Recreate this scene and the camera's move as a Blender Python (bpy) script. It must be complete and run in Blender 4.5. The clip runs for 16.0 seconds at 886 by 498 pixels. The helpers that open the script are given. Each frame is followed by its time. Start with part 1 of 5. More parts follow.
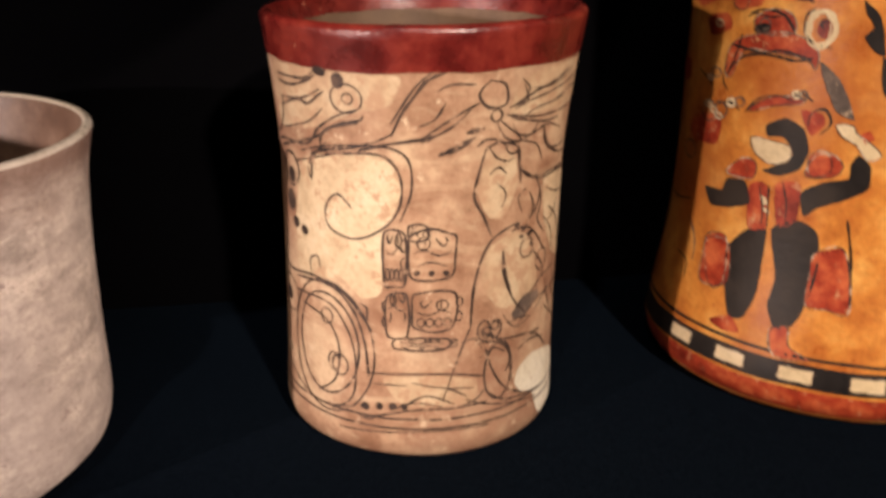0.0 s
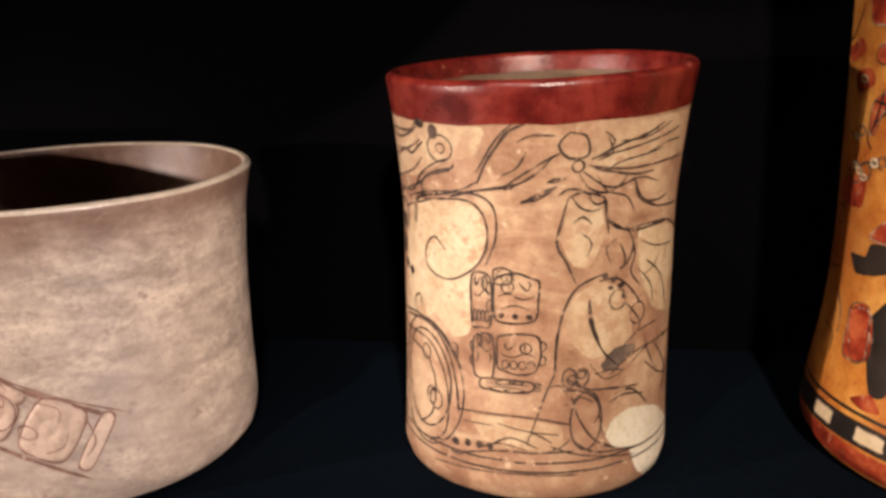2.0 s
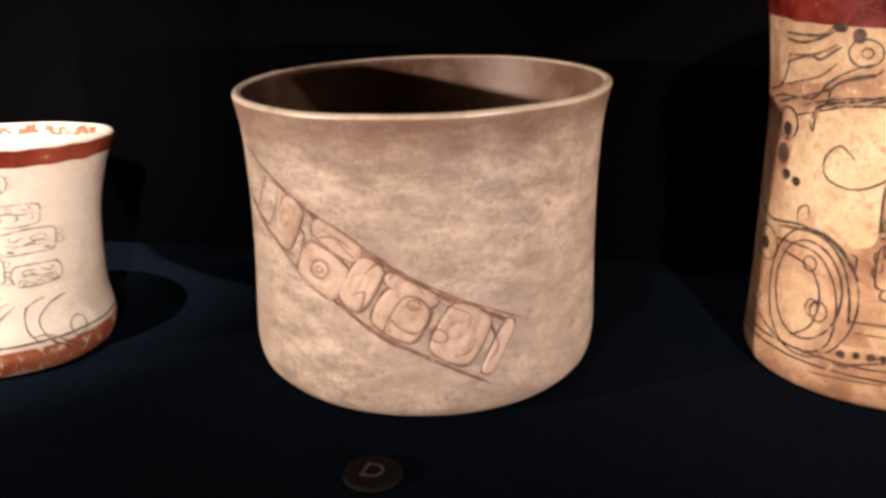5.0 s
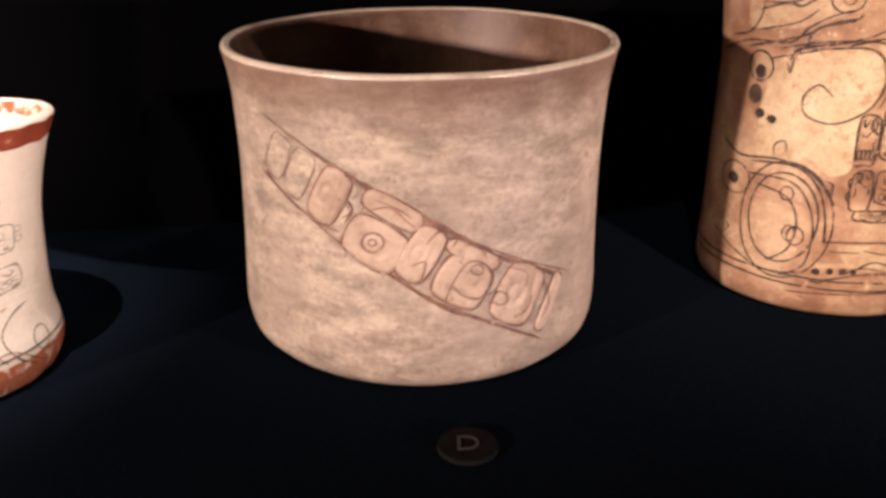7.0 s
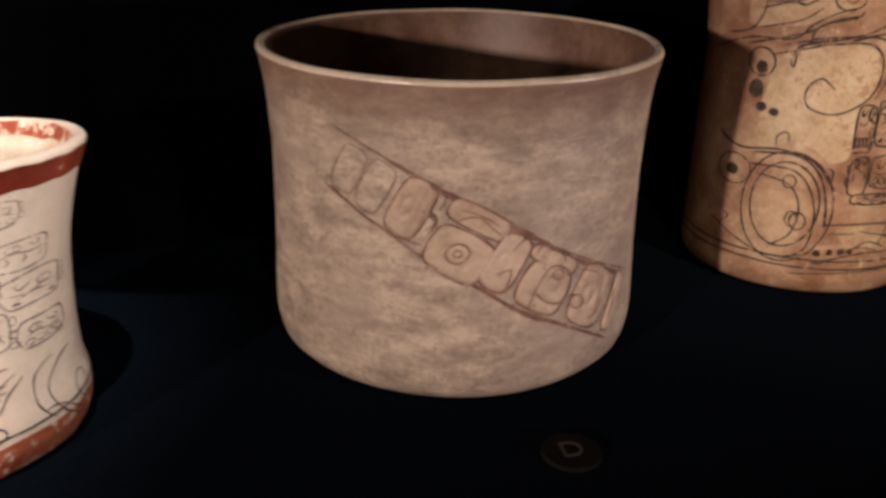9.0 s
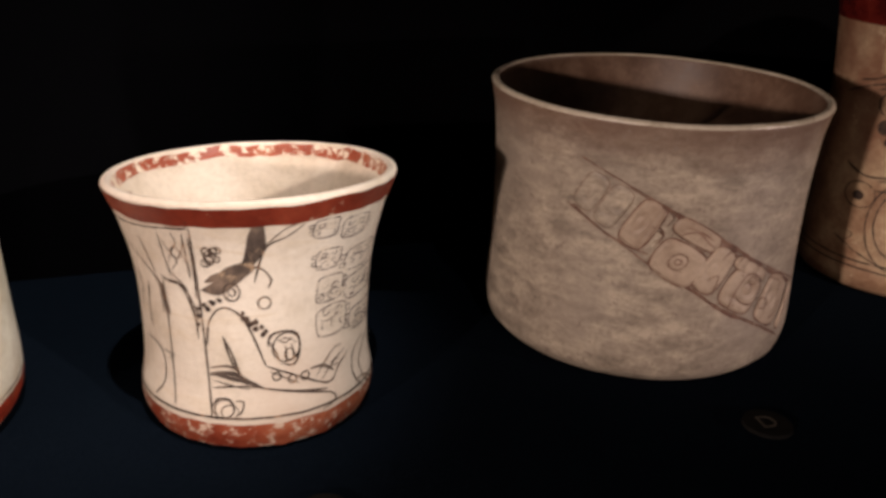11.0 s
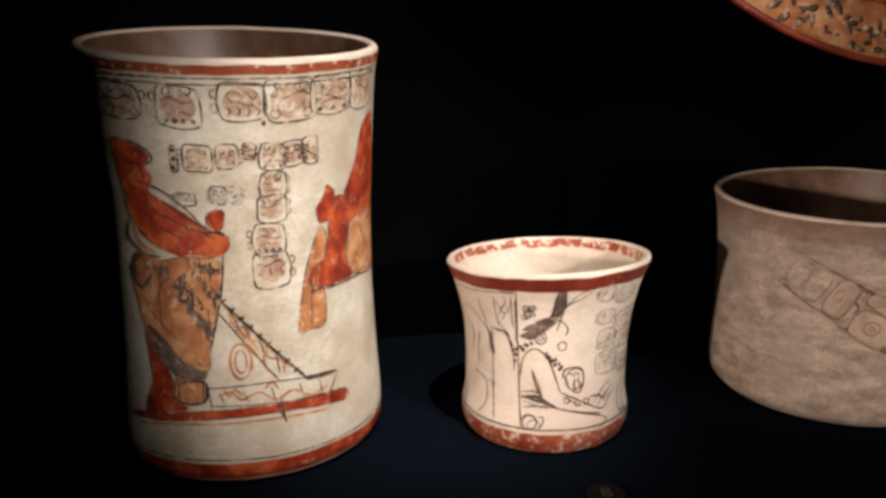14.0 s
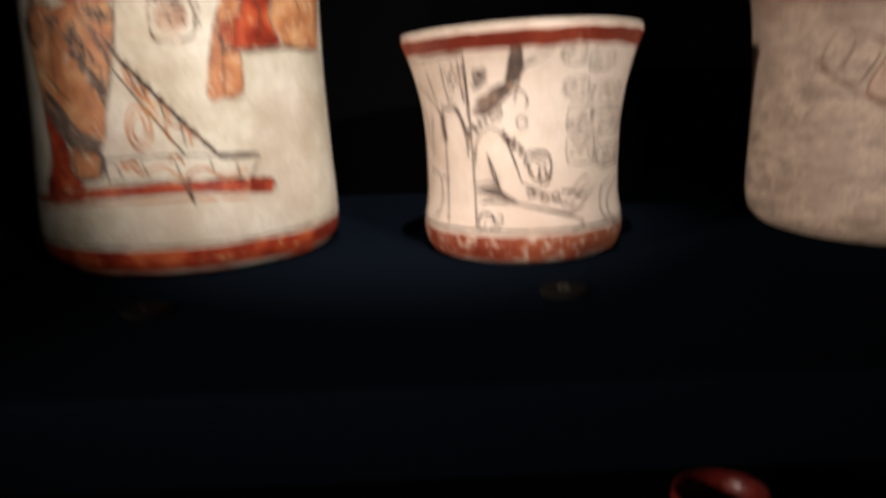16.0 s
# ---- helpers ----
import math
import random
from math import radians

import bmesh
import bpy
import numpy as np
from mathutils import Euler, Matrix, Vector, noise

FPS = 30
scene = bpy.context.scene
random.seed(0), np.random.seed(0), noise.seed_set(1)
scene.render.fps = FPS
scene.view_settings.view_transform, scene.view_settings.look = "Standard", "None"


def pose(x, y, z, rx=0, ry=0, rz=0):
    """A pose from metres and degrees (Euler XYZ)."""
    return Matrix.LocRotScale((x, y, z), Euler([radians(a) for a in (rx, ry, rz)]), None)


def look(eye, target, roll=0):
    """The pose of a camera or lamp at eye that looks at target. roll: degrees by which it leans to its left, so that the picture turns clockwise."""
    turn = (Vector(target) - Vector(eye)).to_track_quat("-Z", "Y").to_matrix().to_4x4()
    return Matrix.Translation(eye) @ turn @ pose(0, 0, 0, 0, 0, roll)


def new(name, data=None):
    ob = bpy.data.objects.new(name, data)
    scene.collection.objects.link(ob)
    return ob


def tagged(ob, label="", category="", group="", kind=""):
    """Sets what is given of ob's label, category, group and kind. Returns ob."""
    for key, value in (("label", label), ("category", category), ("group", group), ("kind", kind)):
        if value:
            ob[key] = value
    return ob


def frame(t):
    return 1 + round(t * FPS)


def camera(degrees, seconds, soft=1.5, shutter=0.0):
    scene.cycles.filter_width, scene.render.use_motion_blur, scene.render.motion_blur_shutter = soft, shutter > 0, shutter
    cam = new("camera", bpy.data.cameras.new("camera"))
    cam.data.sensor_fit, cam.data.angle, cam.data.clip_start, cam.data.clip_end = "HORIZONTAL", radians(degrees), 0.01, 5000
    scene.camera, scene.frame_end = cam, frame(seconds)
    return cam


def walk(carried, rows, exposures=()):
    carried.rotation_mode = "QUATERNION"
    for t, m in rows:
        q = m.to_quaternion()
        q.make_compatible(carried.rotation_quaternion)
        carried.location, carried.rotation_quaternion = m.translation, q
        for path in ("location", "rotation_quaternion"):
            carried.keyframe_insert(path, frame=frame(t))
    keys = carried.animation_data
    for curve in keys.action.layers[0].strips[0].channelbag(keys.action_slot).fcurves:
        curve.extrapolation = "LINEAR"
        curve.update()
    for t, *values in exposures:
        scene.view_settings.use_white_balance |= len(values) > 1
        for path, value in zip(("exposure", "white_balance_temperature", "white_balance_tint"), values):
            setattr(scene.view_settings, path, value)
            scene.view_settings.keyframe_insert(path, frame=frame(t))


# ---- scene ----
cam = camera(53.94, 16.0, soft=3.2, shutter=0.5)
PATH = [
    (0, (0.0002, 0.0001, 0.1872), (0.0002, 0.4727, 0.0241), 1.33),
    (0.5, (0.0436, -0.0037, 0.1911), (-0.0285, 0.4710, 0.0516), 1.01),
    (1, (0.0708, -0.0030, 0.1837), (-0.0471, 0.4644, 0.0510), -0.44),
    (1.5, (0.0738, -0.0061, 0.1837), (-0.0792, 0.4514, 0.0523), -0.61),
    (2, (0.0730, -0.0066, 0.1820), (-0.0879, 0.4503, 0.0580), -0.57),
    (2.5, (0.0654, -0.0106, 0.1776), (-0.1002, 0.4452, 0.0561), -0.44),
    (3, (0.0632, -0.0149, 0.1762), (-0.1154, 0.4361, 0.0549), -0.90),
    (3.5, (0.0445, -0.0246, 0.1776), (-0.1649, 0.4083, 0.0404), -1.07),
    (4, (0.0142, -0.0455, 0.1750), (-0.2129, 0.3780, 0.0369), -0.74),
    (6.3, (-0.1517, -0.0665, 0.1700), (-0.2142, 0.3940, -0.0143), 1.43),
    (6.5, (-0.1644, -0.0731, 0.1699), (-0.2155, 0.3889, -0.0143), 1.67),
    (7, (-0.1748, -0.0711, 0.1722), (-0.1987, 0.3934, -0.0114), 0.51),
    (7.5, (-0.1908, -0.0570, 0.1771), (-0.1874, 0.4066, -0.0103), -0.71),
    (8, (-0.2060, -0.0503, 0.1725), (-0.1880, 0.4151, -0.0093), -2.29),
    (8.2, (-0.2144, -0.0490, 0.1697), (-0.1744, 0.4125, -0.0184), -1.14),
    (10.5, (-0.3525, -0.1008, 0.1893), (-0.2686, 0.3599, 0.0141), 2.02),
    (11, (-0.3653, -0.1114, 0.1946), (-0.2935, 0.3498, 0.0153), 2.67),
    (11.5, (-0.3682, -0.1201, 0.1947), (-0.3096, 0.3429, 0.0153), 2.17),
    (12, (-0.3940, -0.1379, 0.1971), (-0.3472, 0.3304, 0.0281), 1.84),
    (12.5, (-0.4147, -0.1611, 0.2081), (-0.3841, 0.3122, 0.0499), 1.63),
    (13, (-0.4348, -0.1892, 0.2117), (-0.4299, 0.2881, 0.0630), 0.88),
    (13.5, (-0.4378, -0.2165, 0.2238), (-0.4494, 0.2619, 0.0791), 0.48),
    (14, (-0.4197, -0.2472, 0.2233), (-0.4486, 0.2360, 0.0983), -0.28),
    (14.5, (-0.4199, -0.2501, 0.2224), (-0.4516, 0.2321, 0.0939), 0.02),
    (15, (-0.4122, -0.2493, 0.2231), (-0.4427, 0.2322, 0.0919), -0.17),
    (15.5, (-0.3849, -0.2517, 0.2021), (-0.4420, 0.2297, 0.0799), -1.52),
    (15.8, (-0.3553, -0.2269, 0.1529), (-0.4423, 0.2489, 0.0263), -1.96),
    (16, (-0.3385, -0.1925, 0.0970), (-0.4431, 0.2826, -0.0188), -1.83),
]
EXPOSURES = [
    (0.0, 0.5, 6100, 10), (2.0, 0.6, 6150, 9), (3.0, 0.68, 6300, 9), (4.0, 0.5, 6450, 10), (6.5, 0.5, 6650, 18), (7.0, 0.45, 6650, 20), (7.5, -0.15, 6700, 20),
    (8.2, -0.36, 6650, 18), (10.5, -1.0, 6350, 10), (13.0, -0.92, 6350, 10), (14.0, -0.82, 6400, 10), (16.0, -0.75, 6350, 10),
]
walk(cam, [(t, look(eye, target, roll)) for t, eye, target, roll in PATH], EXPOSURES)

# ---- world and lamps ----
world = bpy.data.worlds.new("world")
scene.world = world
world.use_nodes = True
world.node_tree.nodes["Background"].inputs[0].default_value = (0.05, 0.06, 0.09, 1)
world.node_tree.nodes["Background"].inputs[1].default_value = 0.15


def spot(name, eye, target, watts, colour, cone, blend, radius):
    lamp = bpy.data.lights.new(name, "SPOT")
    lamp.energy, lamp.color, lamp.spot_size, lamp.spot_blend, lamp.shadow_soft_size = watts, colour, radians(cone), blend, radius
    ob = new(name, lamp)
    ob.matrix_world = look(eye, target)
    return ob


spot("spot_cup", (0.34, -0.68, 0.52), (-0.455, 0.22, 0.14), 112, (1.0, 0.86, 0.78), 18.5, 0.9, 0.012)
spot("spot_deck", (-0.30, -0.20, 1.10), (-0.455, 0.25, 0.05), 90, (1.0, 0.87, 0.79), 17, 0.9, 0.008)
spot("spot_bowl", (-0.99, -0.62, 0.235), (-0.225, 0.29, 0.07), 58, (1.0, 0.765, 0.65), 26, 1.0, 0.017)
spot("spot_bowl_side", (0.72, -0.38, 0.12), (-0.195, 0.28, 0.05), 38, (1.0, 0.77, 0.70), 14, 0.8, 0.02)
spot("spot_orange", (0.42, -0.70, 0.75), (0.11, 0.36, 0.10), 68, (1.0, 0.77, 0.60), 27, 0.8, 0.03)
# added fill lamp without a known source, brightens plate and upper wall
spot("fill_plate", (-0.20, -0.55, 1.15), (-0.18, 0.25, 0.38), 24, (1.0, 0.80, 0.68), 30, 1.0, 0.02)


# ---- materials ----
def material(name, build):
    m = bpy.data.materials.new(name)
    m.use_nodes = True
    build(m.node_tree, m.node_tree.nodes["Principled BSDF"])
    return m


def noise_node(nt, scale, detail=6.0, rough=0.6, stretch=None):
    tex = nt.nodes.new("ShaderNodeTexNoise")
    tex.inputs["Scale"].default_value, tex.inputs["Detail"].default_value, tex.inputs["Roughness"].default_value = scale, detail, rough
    co = nt.nodes.new("ShaderNodeTexCoord")
    if stretch:
        mp = nt.nodes.new("ShaderNodeMapping")
        mp.inputs["Scale"].default_value = stretch
        nt.links.new(co.outputs["Object"], mp.inputs["Vector"])
        nt.links.new(mp.outputs["Vector"], tex.inputs["Vector"])
    else:
        nt.links.new(co.outputs["Object"], tex.inputs["Vector"])
    return tex


def ramp(nt, source, stops):
    r = nt.nodes.new("ShaderNodeValToRGB")
    while len(r.color_ramp.elements) < len(stops):
        r.color_ramp.elements.new(0.5)
    for e, (p, c) in zip(r.color_ramp.elements, stops):
        e.position, e.color = p, (*c, 1) if len(c) == 3 else c
    nt.links.new(source, r.inputs["Fac"])
    return r


def mix(nt, fac, a, b):
    n = nt.nodes.new("ShaderNodeMix")
    n.data_type = "RGBA"
    for socket, value in ((n.inputs[0], fac), (n.inputs[6], a), (n.inputs[7], b)):
        if hasattr(value, "links"):
            nt.links.new(value, socket)
        else:
            socket.default_value = (*value, 1) if isinstance(value, tuple) else value
    return n.outputs[2]


def clay(name, low, mid, high, roughness, stain=None, chip=None, chip_at=0.62, bump=0.35, stretch=None, gloss=0.4, wash=None, size=28, speck_by=0.45, brush=None):
    """Fired clay or paint: broad mottling, fine grain, optional stains and chips of the ground colour."""
    def build(nt, b):
        broad = noise_node(nt, size, 7, 0.65, stretch)
        col = ramp(nt, broad.outputs["Fac"], [(0.36, low), (0.5, mid), (0.63, high)]).outputs["Color"]
        fine = noise_node(nt, 420, 4, 0.7)
        speck = ramp(nt, fine.outputs["Fac"], [(0.32, (0.62, 0.6, 0.58)), (0.55, (1, 1, 1))])
        mul = nt.nodes.new("ShaderNodeMix")
        mul.data_type, mul.blend_type = "RGBA", "MULTIPLY"
        mul.inputs[0].default_value = speck_by
        nt.links.new(col, mul.inputs[6])
        nt.links.new(speck.outputs["Color"], mul.inputs[7])
        col = mul.outputs[2]
        if brush:
            for (dark, low_, high_), lean, fine_ in ((brush[0], 0.22, 1.0), (brush[1], -0.12, 2.3)):
                tex = noise_node(nt, 18 * fine_, 9, 0.78, (1.0, 1.0, 3.6))
                tex.inputs["Vector"].links[0].from_node.inputs["Rotation"].default_value = (0.05, lean, 0.0)
                tex.inputs["Distortion"].default_value = 1.4
                col = mix(nt, ramp(nt, tex.outputs["Fac"], [(low_, (0, 0, 0)), (high_, (0.75, 0.75, 0.75))]).outputs["Color"], col, dark)
        if stain:
            st = noise_node(nt, 14, 8, 0.65)
            fac = ramp(nt, st.outputs["Fac"], [(0.48, (0, 0, 0)), (0.66, (0.85, 0.85, 0.85))]).outputs["Color"]
            col = mix(nt, fac, col, stain)
        if wash:
            colour_, z0, z1 = wash
            co = nt.nodes.new("ShaderNodeTexCoord")
            sep = nt.nodes.new("ShaderNodeSeparateXYZ")
            nt.links.new(co.outputs["Object"], sep.inputs[0])
            wob = noise_node(nt, 22, 6, 0.7, (1, 1, 3))
            add = nt.nodes.new("ShaderNodeMath")
            add.operation = "MULTIPLY_ADD"
            nt.links.new(wob.outputs["Fac"], add.inputs[0])
            add.inputs[1].default_value = 0.030
            nt.links.new(sep.outputs["Z"], add.inputs[2])
            rng = nt.nodes.new("ShaderNodeMapRange")
            rng.inputs[1].default_value, rng.inputs[2].default_value, rng.inputs[4].default_value = z0 + 0.015, z1 + 0.015, 0.8
            nt.links.new(add.outputs[0], rng.inputs[0])
            col = mix(nt, rng.outputs[0], col, colour_)
        if chip:
            ch = noise_node(nt, 170, 8, 0.75)
            fac = ramp(nt, ch.outputs["Fac"], [(chip_at, (0, 0, 0)), (chip_at + 0.05, (1, 1, 1))]).outputs["Color"]
            col = mix(nt, fac, col, chip)
        nt.links.new(col, b.inputs["Base Color"])
        rr = ramp(nt, broad.outputs["Fac"], [(0.3, (roughness - 0.1,) * 3), (0.7, (min(roughness + 0.12, 1),) * 3)])
        nt.links.new(rr.outputs["Color"], b.inputs["Roughness"])
        b.inputs["Specular IOR Level"].default_value = gloss
        bp = nt.nodes.new("ShaderNodeBump")
        bp.inputs["Strength"].default_value, bp.inputs["Distance"].default_value = bump, 0.0006
        nt.links.new(fine.outputs["Fac"], bp.inputs["Height"])
        nt.links.new(bp.outputs["Normal"], b.inputs["Normal"])
    return material(name, build)


def plain(name, colour, roughness, grain=300, spread=0.3, shine=0.0):
    def build(nt, b):
        n = noise_node(nt, grain, 5, 0.7)
        lo, hi = tuple(c * (1 - spread) for c in colour), tuple(min(c * (1 + spread), 1) for c in colour)
        nt.links.new(ramp(nt, n.outputs["Fac"], [(0.3, lo), (0.7, hi)]).outputs["Color"], b.inputs["Base Color"])
        b.inputs["Roughness"].default_value = roughness
        b.inputs["Specular IOR Level"].default_value = shine
        bp = nt.nodes.new("ShaderNodeBump")
        bp.inputs["Strength"].default_value, bp.inputs["Distance"].default_value = 0.4, 0.0008
        nt.links.new(n.outputs["Fac"], bp.inputs["Height"])
        nt.links.new(bp.outputs["Normal"], b.inputs["Normal"])
    return material(name, build)


FELT = plain("navy_felt", (0.0035, 0.0058, 0.0096), 0.95, 900, 0.45)
BLACKWALL = plain("black_cloth", (0.0018, 0.0018, 0.0022), 0.95, 600, 0.3)
ROOM = plain("dark_room", (0.03, 0.03, 0.032), 0.9, 40, 0.2)
CODEX = clay("codex_clay", (0.27, 0.145, 0.085), (0.44, 0.275, 0.17), (0.60, 0.44, 0.28), 0.42, stain=(0.25, 0.12, 0.075), chip=(0.60, 0.46, 0.31), chip_at=0.6, size=36, brush=(((0.58, 0.44, 0.28), 0.53, 0.70), ((0.27, 0.14, 0.085), 0.54, 0.72)))
# codex clay again, darkened so its colour holds the shade inside the vase
CODEX_IN_SHADED = clay("codex_inside_shaded", (0.09, 0.052, 0.03), (0.125, 0.075, 0.045), (0.16, 0.10, 0.06), 0.6)
GREY = clay("grey_slip", (0.27, 0.225, 0.178), (0.40, 0.335, 0.265), (0.54, 0.46, 0.36), 0.5, chip=(0.26, 0.205, 0.165), chip_at=0.585, speck_by=0.75, stain=(0.32, 0.265, 0.215), stretch=(0.9, 0.9, 2.0), size=62, wash=((0.15, 0.08, 0.052), 0.099, 0.119), brush=(((0.21, 0.165, 0.13), 0.52, 0.72), ((0.62, 0.53, 0.40), 0.52, 0.72)))
# bowl interior: shade put into the colour, far darker than the grey slip
GREY_IN_SHADED = clay("bowl_inside_shaded", (0.095, 0.05, 0.032), (0.14, 0.08, 0.052), (0.20, 0.125, 0.085), 0.46, gloss=0.5, size=45)
CARVED = clay("carved_clay", (0.36, 0.265, 0.195), (0.47, 0.365, 0.275), (0.55, 0.44, 0.34), 0.5, chip=(0.31, 0.22, 0.165), chip_at=0.6)
# reddish groove colour, darkened to carry the shade in the cuts
GROOVE_SHADE = clay("groove_shade_clay", (0.13, 0.07, 0.05), (0.20, 0.11, 0.078), (0.30, 0.19, 0.14), 0.7, chip=(0.38, 0.29, 0.22), chip_at=0.58, size=120)
# cream worn lip, its colour lightened further to stand for bright highlights
LIP = clay("worn_lip_highlit", (0.44, 0.38, 0.29), (0.54, 0.48, 0.375), (0.60, 0.54, 0.44), 0.3, gloss=0.7)
IVORY = clay("ivory_slip", (0.60, 0.52, 0.42), (0.70, 0.62, 0.52), (0.78, 0.71, 0.61), 0.4, stain=(0.60, 0.48, 0.38), speck_by=0.25, brush=(((0.60, 0.49, 0.34), 0.52, 0.70), ((0.80, 0.74, 0.65), 0.55, 0.75)))
IVORY_IN = clay("ivory_inside", (0.56, 0.47, 0.36), (0.66, 0.57, 0.46), (0.72, 0.64, 0.53), 0.5, speck_by=0.3)
WHITE = clay("white_slip", (0.50, 0.45, 0.33), (0.65, 0.62, 0.495), (0.75, 0.73, 0.62), 0.38, stain=(0.46, 0.38, 0.29), chip=(0.54, 0.47, 0.37), chip_at=0.62, size=24, brush=(((0.50, 0.40, 0.25), 0.54, 0.72), ((0.78, 0.76, 0.70), 0.52, 0.70)))
# tall vase interior: dark brown that also stands in for shade inside
WHITE_IN_SHADED = clay("tall_inside_shaded", (0.07, 0.034, 0.02), (0.105, 0.055, 0.034), (0.16, 0.095, 0.062), 0.42)
ORANGE = clay("orange_slip", (0.46, 0.14, 0.025), (0.64, 0.25, 0.042), (0.78, 0.40, 0.09), 0.34, stain=(0.38, 0.10, 0.02), gloss=0.55, chip=(0.42, 0.13, 0.03), chip_at=0.62, size=45)
REDRIM = clay("red_rim_paint", (0.07, 0.007, 0.006), (0.13, 0.012, 0.009), (0.20, 0.025, 0.015), 0.3, chip=(0.36, 0.13, 0.08), chip_at=0.63, gloss=0.55, size=60)
WORNRED = clay("worn_red_paint", (0.24, 0.05, 0.022), (0.32, 0.075, 0.03), (0.40, 0.12, 0.05), 0.4, chip=(0.62, 0.48, 0.34), chip_at=0.555)
CHIPRED = clay("very_worn_red", (0.22, 0.04, 0.02), (0.32, 0.075, 0.035), (0.42, 0.14, 0.07), 0.42, chip=(0.62, 0.46, 0.35), chip_at=0.535)
CHIPPED = clay("chipped_red", (0.25, 0.05, 0.025), (0.33, 0.08, 0.04), (0.44, 0.17, 0.09), 0.45, chip=(0.70, 0.60, 0.47), chip_at=0.5)
DARKRED = clay("dark_red_paint", (0.13, 0.02, 0.011), (0.20, 0.034, 0.017), (0.28, 0.062, 0.03), 0.36, chip=(0.58, 0.42, 0.30), chip_at=0.62)
REDPAINT = clay("red_paint", (0.17, 0.02, 0.010), (0.37, 0.048, 0.018), (0.56, 0.13, 0.042), 0.38, chip=(0.55, 0.30, 0.15), chip_at=0.585, size=75)
ORANGEPAINT = clay("tan_orange_paint", (0.32, 0.12, 0.05), (0.50, 0.21, 0.085), (0.64, 0.36, 0.17), 0.42, chip=(0.66, 0.52, 0.36), chip_at=0.565, size=75)
BLACKPAINT = clay("black_paint", (0.012, 0.010, 0.010), (0.02, 0.016, 0.014), (0.035, 0.026, 0.02), 0.4, chip=(0.12, 0.06, 0.03), chip_at=0.68)
CREAMPAINT = clay("cream_paint", (0.60, 0.46, 0.26), (0.70, 0.56, 0.34), (0.75, 0.62, 0.42), 0.45, chip=(0.5, 0.25, 0.08), chip_at=0.66)
INK = clay("dark_ink", (0.025, 0.016, 0.013), (0.05, 0.033, 0.026), (0.11, 0.07, 0.05), 0.5, chip=(0.36, 0.23, 0.145), chip_at=0.56, size=120)
INKBROWN = clay("brown_ink", (0.04, 0.022, 0.015), (0.085, 0.045, 0.03), (0.20, 0.12, 0.08), 0.5, chip=(0.52, 0.42, 0.31), chip_at=0.515, size=120)
PALEINK = clay("faded_ink", (0.10, 0.08, 0.08), (0.17, 0.135, 0.125), (0.32, 0.26, 0.22), 0.5, chip=(0.6, 0.52, 0.42), chip_at=0.53, size=120)
SMOKE = clay("grey_wash", (0.06, 0.045, 0.038), (0.11, 0.082, 0.066), (0.22, 0.16, 0.12), 0.5, chip=(0.40, 0.29, 0.19), chip_at=0.58, size=90)
PALEGROUND = clay("pale_ground", (0.52, 0.39, 0.24), (0.62, 0.49, 0.31), (0.68, 0.56, 0.38), 0.45, chip=(0.46, 0.30, 0.18), chip_at=0.535, size=60)
PALECLAY = clay("pale_clay", (0.42, 0.27, 0.165), (0.51, 0.365, 0.225), (0.58, 0.45, 0.29), 0.45, chip=(0.44, 0.28, 0.17), chip_at=0.52, size=60)
GLYPHWASH = clay("glyph_wash", (0.36, 0.22, 0.14), (0.47, 0.33, 0.23), (0.58, 0.46, 0.34), 0.45, chip=(0.62, 0.55, 0.43), chip_at=0.52, size=110)
PLASTER = clay("plaster", (0.56, 0.48, 0.36), (0.66, 0.60, 0.46), (0.72, 0.67, 0.54), 0.8, bump=0.9, chip=(0.5, 0.38, 0.26), chip_at=0.62)
DISC = plain("dark_label", (0.0105, 0.010, 0.0095), 0.75, 200, 0.15)
LETTER = plain("label_letter", (0.058, 0.052, 0.044), 0.7, 200, 0.1)


# ---- mesh helpers ----
def part(name, bm, mat, parent=None, label="", smooth=True):
    me = bpy.data.meshes.new(name)
    bm.normal_update()
    bm.to_mesh(me)
    bm.free()
    for m in mat if isinstance(mat, (list, tuple)) else [mat]:
        me.materials.append(m)
    if smooth:
        me.shade_smooth()
    ob = new(name, me)
    ob.parent = parent
    if label:
        ob["label"] = label
    return ob


def box(name, size, m, mat, bevel=0.0):
    bm = bmesh.new()
    bmesh.ops.create_cube(bm, size=1.0, matrix=Matrix.Diagonal((*size, 1)))
    if bevel:
        bmesh.ops.bevel(bm, geom=bm.edges[:], offset=bevel, segments=3, affect="EDGES", profile=0.5)
    ob = part(name, bm, mat, smooth=False)
    ob.matrix_world = m
    return ob


